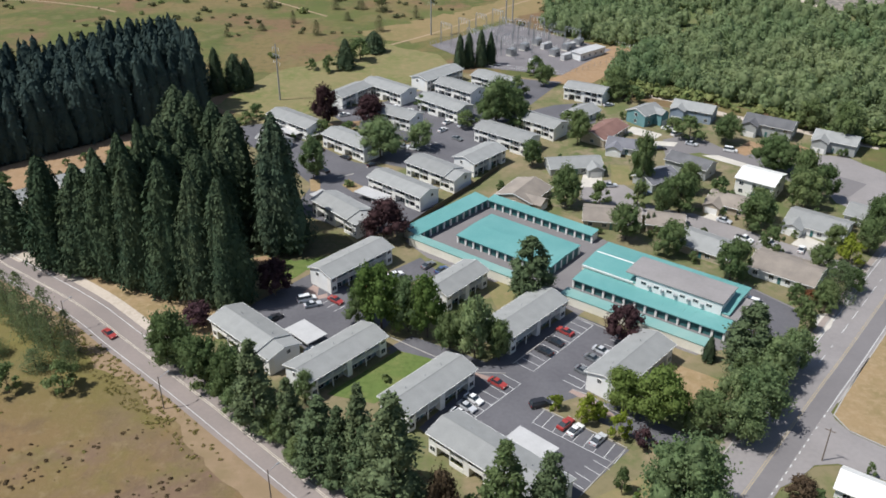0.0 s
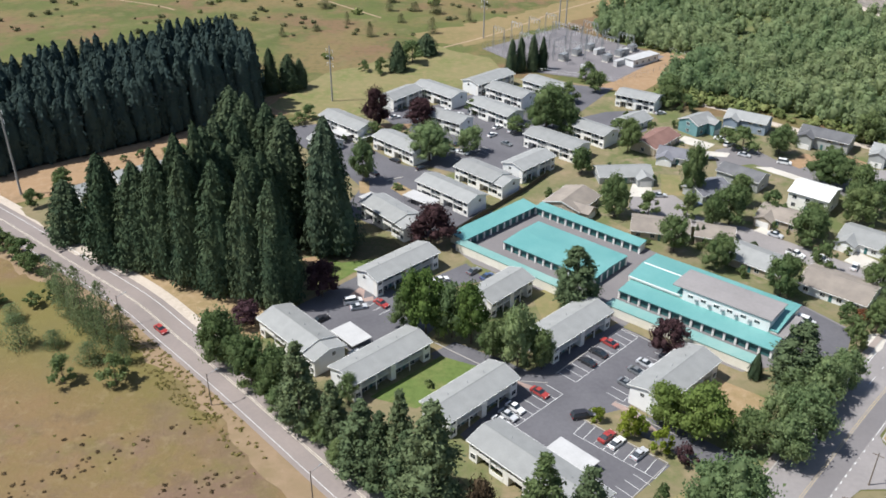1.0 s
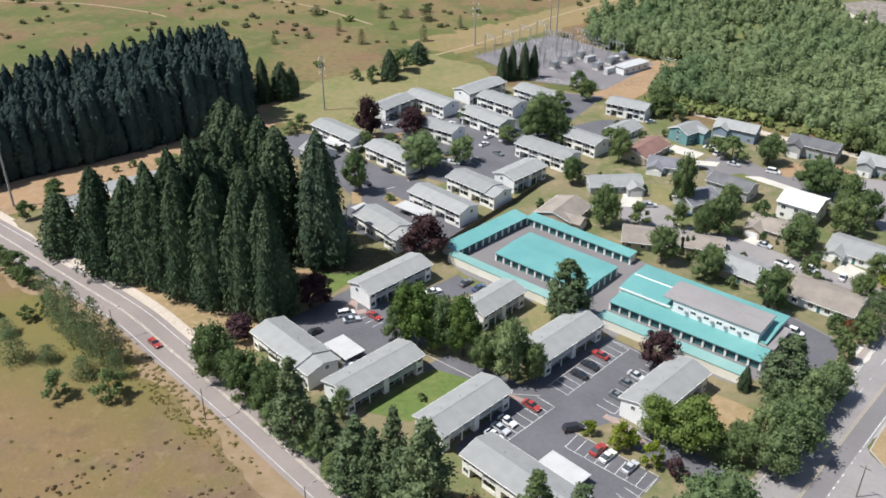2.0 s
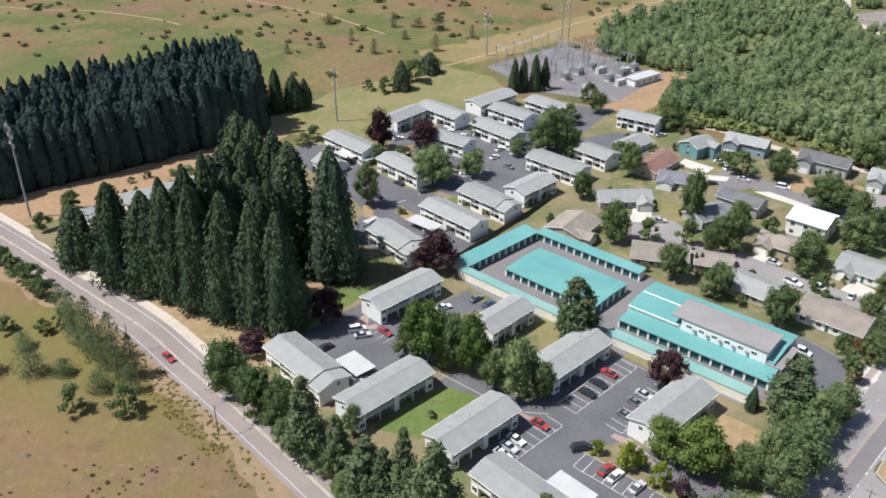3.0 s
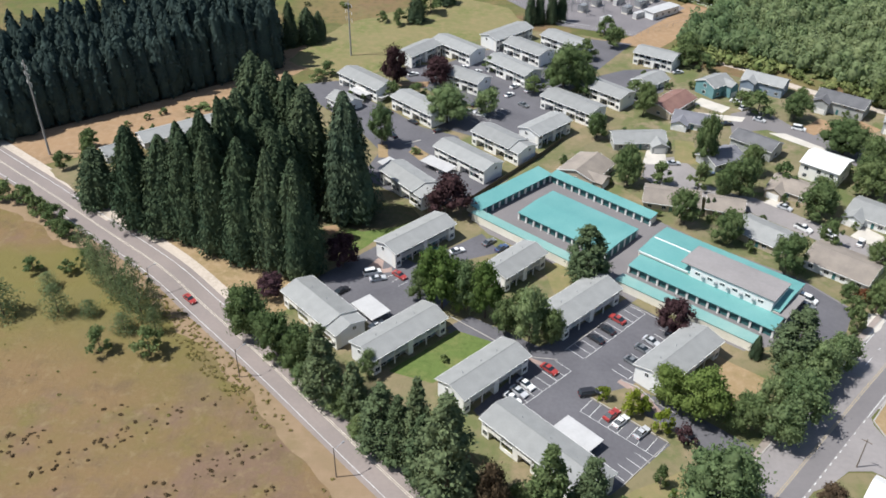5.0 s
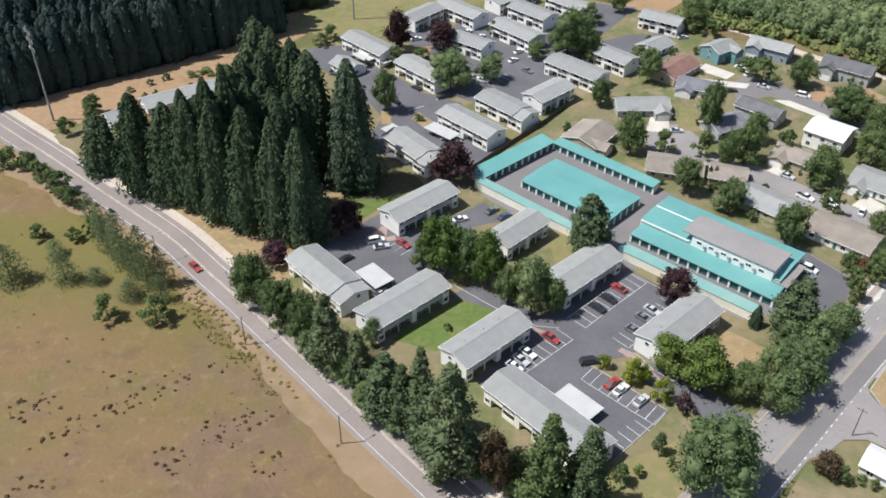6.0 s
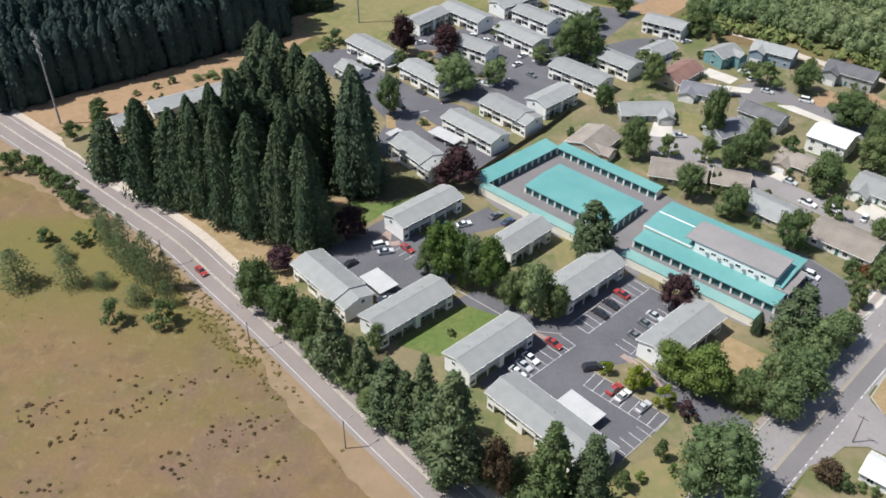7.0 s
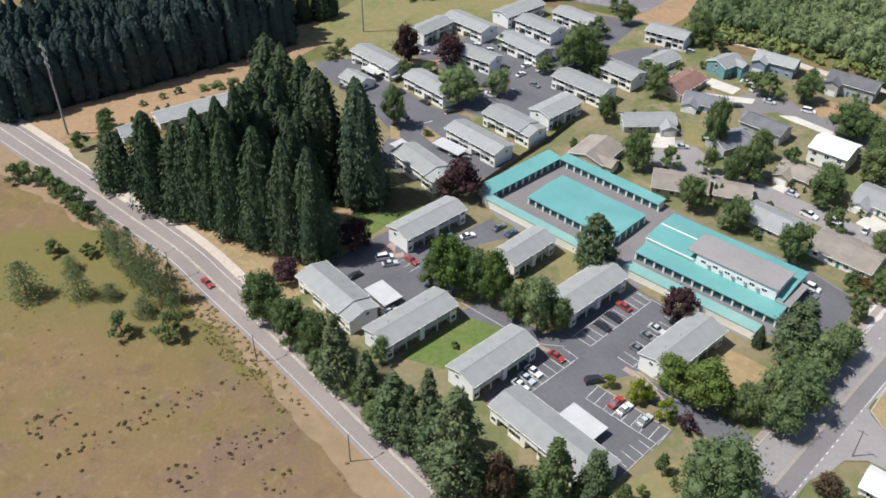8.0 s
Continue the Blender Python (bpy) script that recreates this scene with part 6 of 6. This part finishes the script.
def car(x, y, ang, colour="white", kind="saloon", z=0.06):
    """A parked car, its nose towards its local +x."""
    m = pose(x, y, z, 0, 0, ang)
    if (colour, kind) in CARS:
        return copy_thing(CARS[colour, kind], m)
    L, W, roof = {"saloon": (4.7, 1.8, 1.45), "van": (5.1, 1.95, 1.85), "pickup": (5.5, 1.95, 1.75)}[kind]
    words = {"saloon": "saloon car", "van": "van", "pickup": "pickup truck"}[kind]
    e = thing("car", 0, 0, 0, f"{colour} {words} parked on the asphalt", "car", "parked cars")
    e.matrix_basis = m
    hl, hw = L / 2, W / 2
    ps = paint(colour, COLOURS[colour])

    def lengthwise(outline, half, taper=0.0):
        n = len(outline)
        zmin, zmax = min(p[1] for p in outline), max(p[1] for p in outline)
        v = [(px, s * (half - taper * (pz - zmin) / (zmax - zmin)), pz) for s in (-1, 1) for px, pz in outline]
        return Geo().add(v, [tuple(range(n)), tuple(range(n, 2 * n))[::-1]] + [(i, n + i, n + (i + 1) % n, (i + 1) % n) for i in range(n)])

    belt = 0.92 if kind == "saloon" else 1.05
    part("body", lengthwise([(-hl, 0.35), (-hl + 0.05, 0.25), (hl - 0.1, 0.25), (hl, 0.4), (hl - 0.05, 0.68), (hl - 0.25, 0.78), (hl - 1.3, belt), (-hl + 0.9, belt + 0.02), (-hl + 0.06, belt - 0.02)], hw, 0.06), ps, e)
    if kind == "saloon":
        cab = [(hl - 1.35, belt), (hl - 2.05, roof - 0.04), (hl - 2.5, roof), (-hl + 1.5, roof - 0.02), (-hl + 0.55, belt)]
    elif kind == "van":
        cab = [(hl - 1.0, belt), (hl - 1.75, roof - 0.05), (hl - 2.3, roof), (-hl + 0.4, roof - 0.02), (-hl + 0.1, belt)]
    else:
        cab = [(hl - 1.5, belt), (hl - 2.1, roof - 0.04), (hl - 2.5, roof), (-hl + 2.3, roof - 0.02), (-hl + 2.0, belt)]
    part("glasshouse", lengthwise(cab, hw - 0.08, 0.2), M["pane"], e, "dark tinted glass")
    a, b = cab[1][0] - 0.05, cab[3][0] + 0.05
    part("roof_panel", Geo().box(b, -hw + 0.27, roof - 0.03, a, hw - 0.27, roof + 0.03), ps, e)
    if kind == "pickup":
        part("bed", Geo().box(-hl + 0.12, -hw + 0.2, belt - 0.3, -hl + 1.95, hw - 0.2, belt + 0.03), M["dark"], e)
    for sx in (-hl + 0.85, hl - 0.9):
        for s in (-1, 1):
            wheel = part("wheel", Geo().rod((sx, s * (hw - 0.2), 0.32), (sx, s * (hw + 0.01), 0.32), 0.32, 0.32, 12), M["tyre"], e)
            part("rim", Geo().rod((sx, s * (hw - 0.02), 0.32), (sx, s * (hw + 0.02), 0.32), 0.2, 0.19, 8), M["rim"], wheel)
    for s in (-1, 1):
        y0, y1 = sorted((s * (hw - 0.12), s * (hw - 0.5)))
        part("headlight", Geo().box(hl - 0.16, y0, 0.56, hl - 0.01, y1, 0.72), M["lamp_clear"], e)
        part("tail_light", Geo().box(-hl - 0.02, y0, 0.62, -hl + 0.1, y1, 0.8), M["lamp_red"], e)
        part("mirror", Geo().box(cab[0][0] - 0.35, s * hw if s > 0 else -hw - 0.16, belt - 0.02, cab[0][0] - 0.22, hw + 0.16 if s > 0 else -hw, belt + 0.12), ps, e)
    CARS[colour, kind] = e
    return e


IN, OUT = -41.0, 139.0
car(-37.4, 190.9, 22, "white", "van"); car(-35.4, 188.2, 22, "silver"); car(-29.6, 190.3, -40, "red")
car(11.6, 156.0, IN, "red"); car(6.0, 150.2, IN, "white"); car(4.4, 147.6, IN, "silver"); car(2.9, 145.2, IN, "white")
car(20.8, 148.7, 17, "black", "van"); car(25.6, 142.2, 48, "red"); car(27.5, 140.3, 48, "white"); car(31.9, 137.3, 48, "silver")
car(29.4, 176.9, OUT, "red"); car(26.4, 172.4, OUT, "black"); car(23.4, 168.5, OUT, "black")
car(37.4, 168.8, IN, "silver"); car(34.9, 165.6, IN, "grey"); car(32.0, 160.7, IN, "grey")
car(-32.6, 168.4, 46, "silver"); car(-44.3, 181.8, 47, "black")
car(81.1, 190.4, -36, "white", "van"); car(80.0, 187.6, -36, "grey")
car(88.5, 225.8, -41, "white", "pickup"); car(94.9, 223.4, -41, "white", "van"); car(103.4, 293.7, -22, "white", "van")
car(54.4, 262.7, 6, "silver"); car(-13.2, 293.4, -20, "white"); car(-16.8, 295.4, -20, "silver"); car(84.8, 314.7, -37, "white")
car(-14.6, 203.6, 30, "white"); car(-23.0, 199.4, OUT, "red"); car(-20.0, 203.0, OUT, "green")
car(-37.2, 284.8, 139, "black"); car(-26.8, 278.9, 30, "black"); car(-15.1, 323.6, 20, "white"); car(-5.9, 337.4, 49, "silver")
car(-0.7, 320.0, 49, "white"); car(-15.4, 301.8, 49, "black"); car(3.0, 303.3, -41, "grey"); car(36.3, 325.8, 49, "grey"); car(38.2, 319.4, 49, "black")
car(66.0, 341.0, 20, "silver"); car(-42.4, 327.6, 30, "white"); car(65.0, 256.4, 30, "blue"); car(103.5, 219.7, 60, "white"); car(85.7, 237.4, -36, "silver")
car(88.6, 315.4, -37, "grey"); car(-19.4, 247.0, 30, "grey"); car(-45.4, 275.9, 139, "grey"); car(-43.6, 273.4, 139, "black")
car(-22.2, 336.8, 49, "white"); car(-16.5, 332.8, 49, "white"); car(-2.6, 311.8, 49, "white"); car(-47.8, 292.4, 139, "black"); car(-22.9, 250.0, 30, "silver")
car(-46.9, 271.9, 139, "grey"); car(-10.7, 317.8, 30, "black"); car(5.1, 316.8, 49, "silver"); car(8.5, 320.5, 49, "grey"); car(-34.5, 301.0, 139, "black")
car(77.8, 294.8, 10, "black"); car(87.1, 309.5, 40, "white", "van"); car(72.5, 251.5, 20, "white", "pickup"); car(90.5, 299.5, -30, "silver"); car(-84.0, 174.2, -42, "red"); car(-5.6, 209.0, 48, "grey"); car(-1.8, 206.4, 48, "blue")
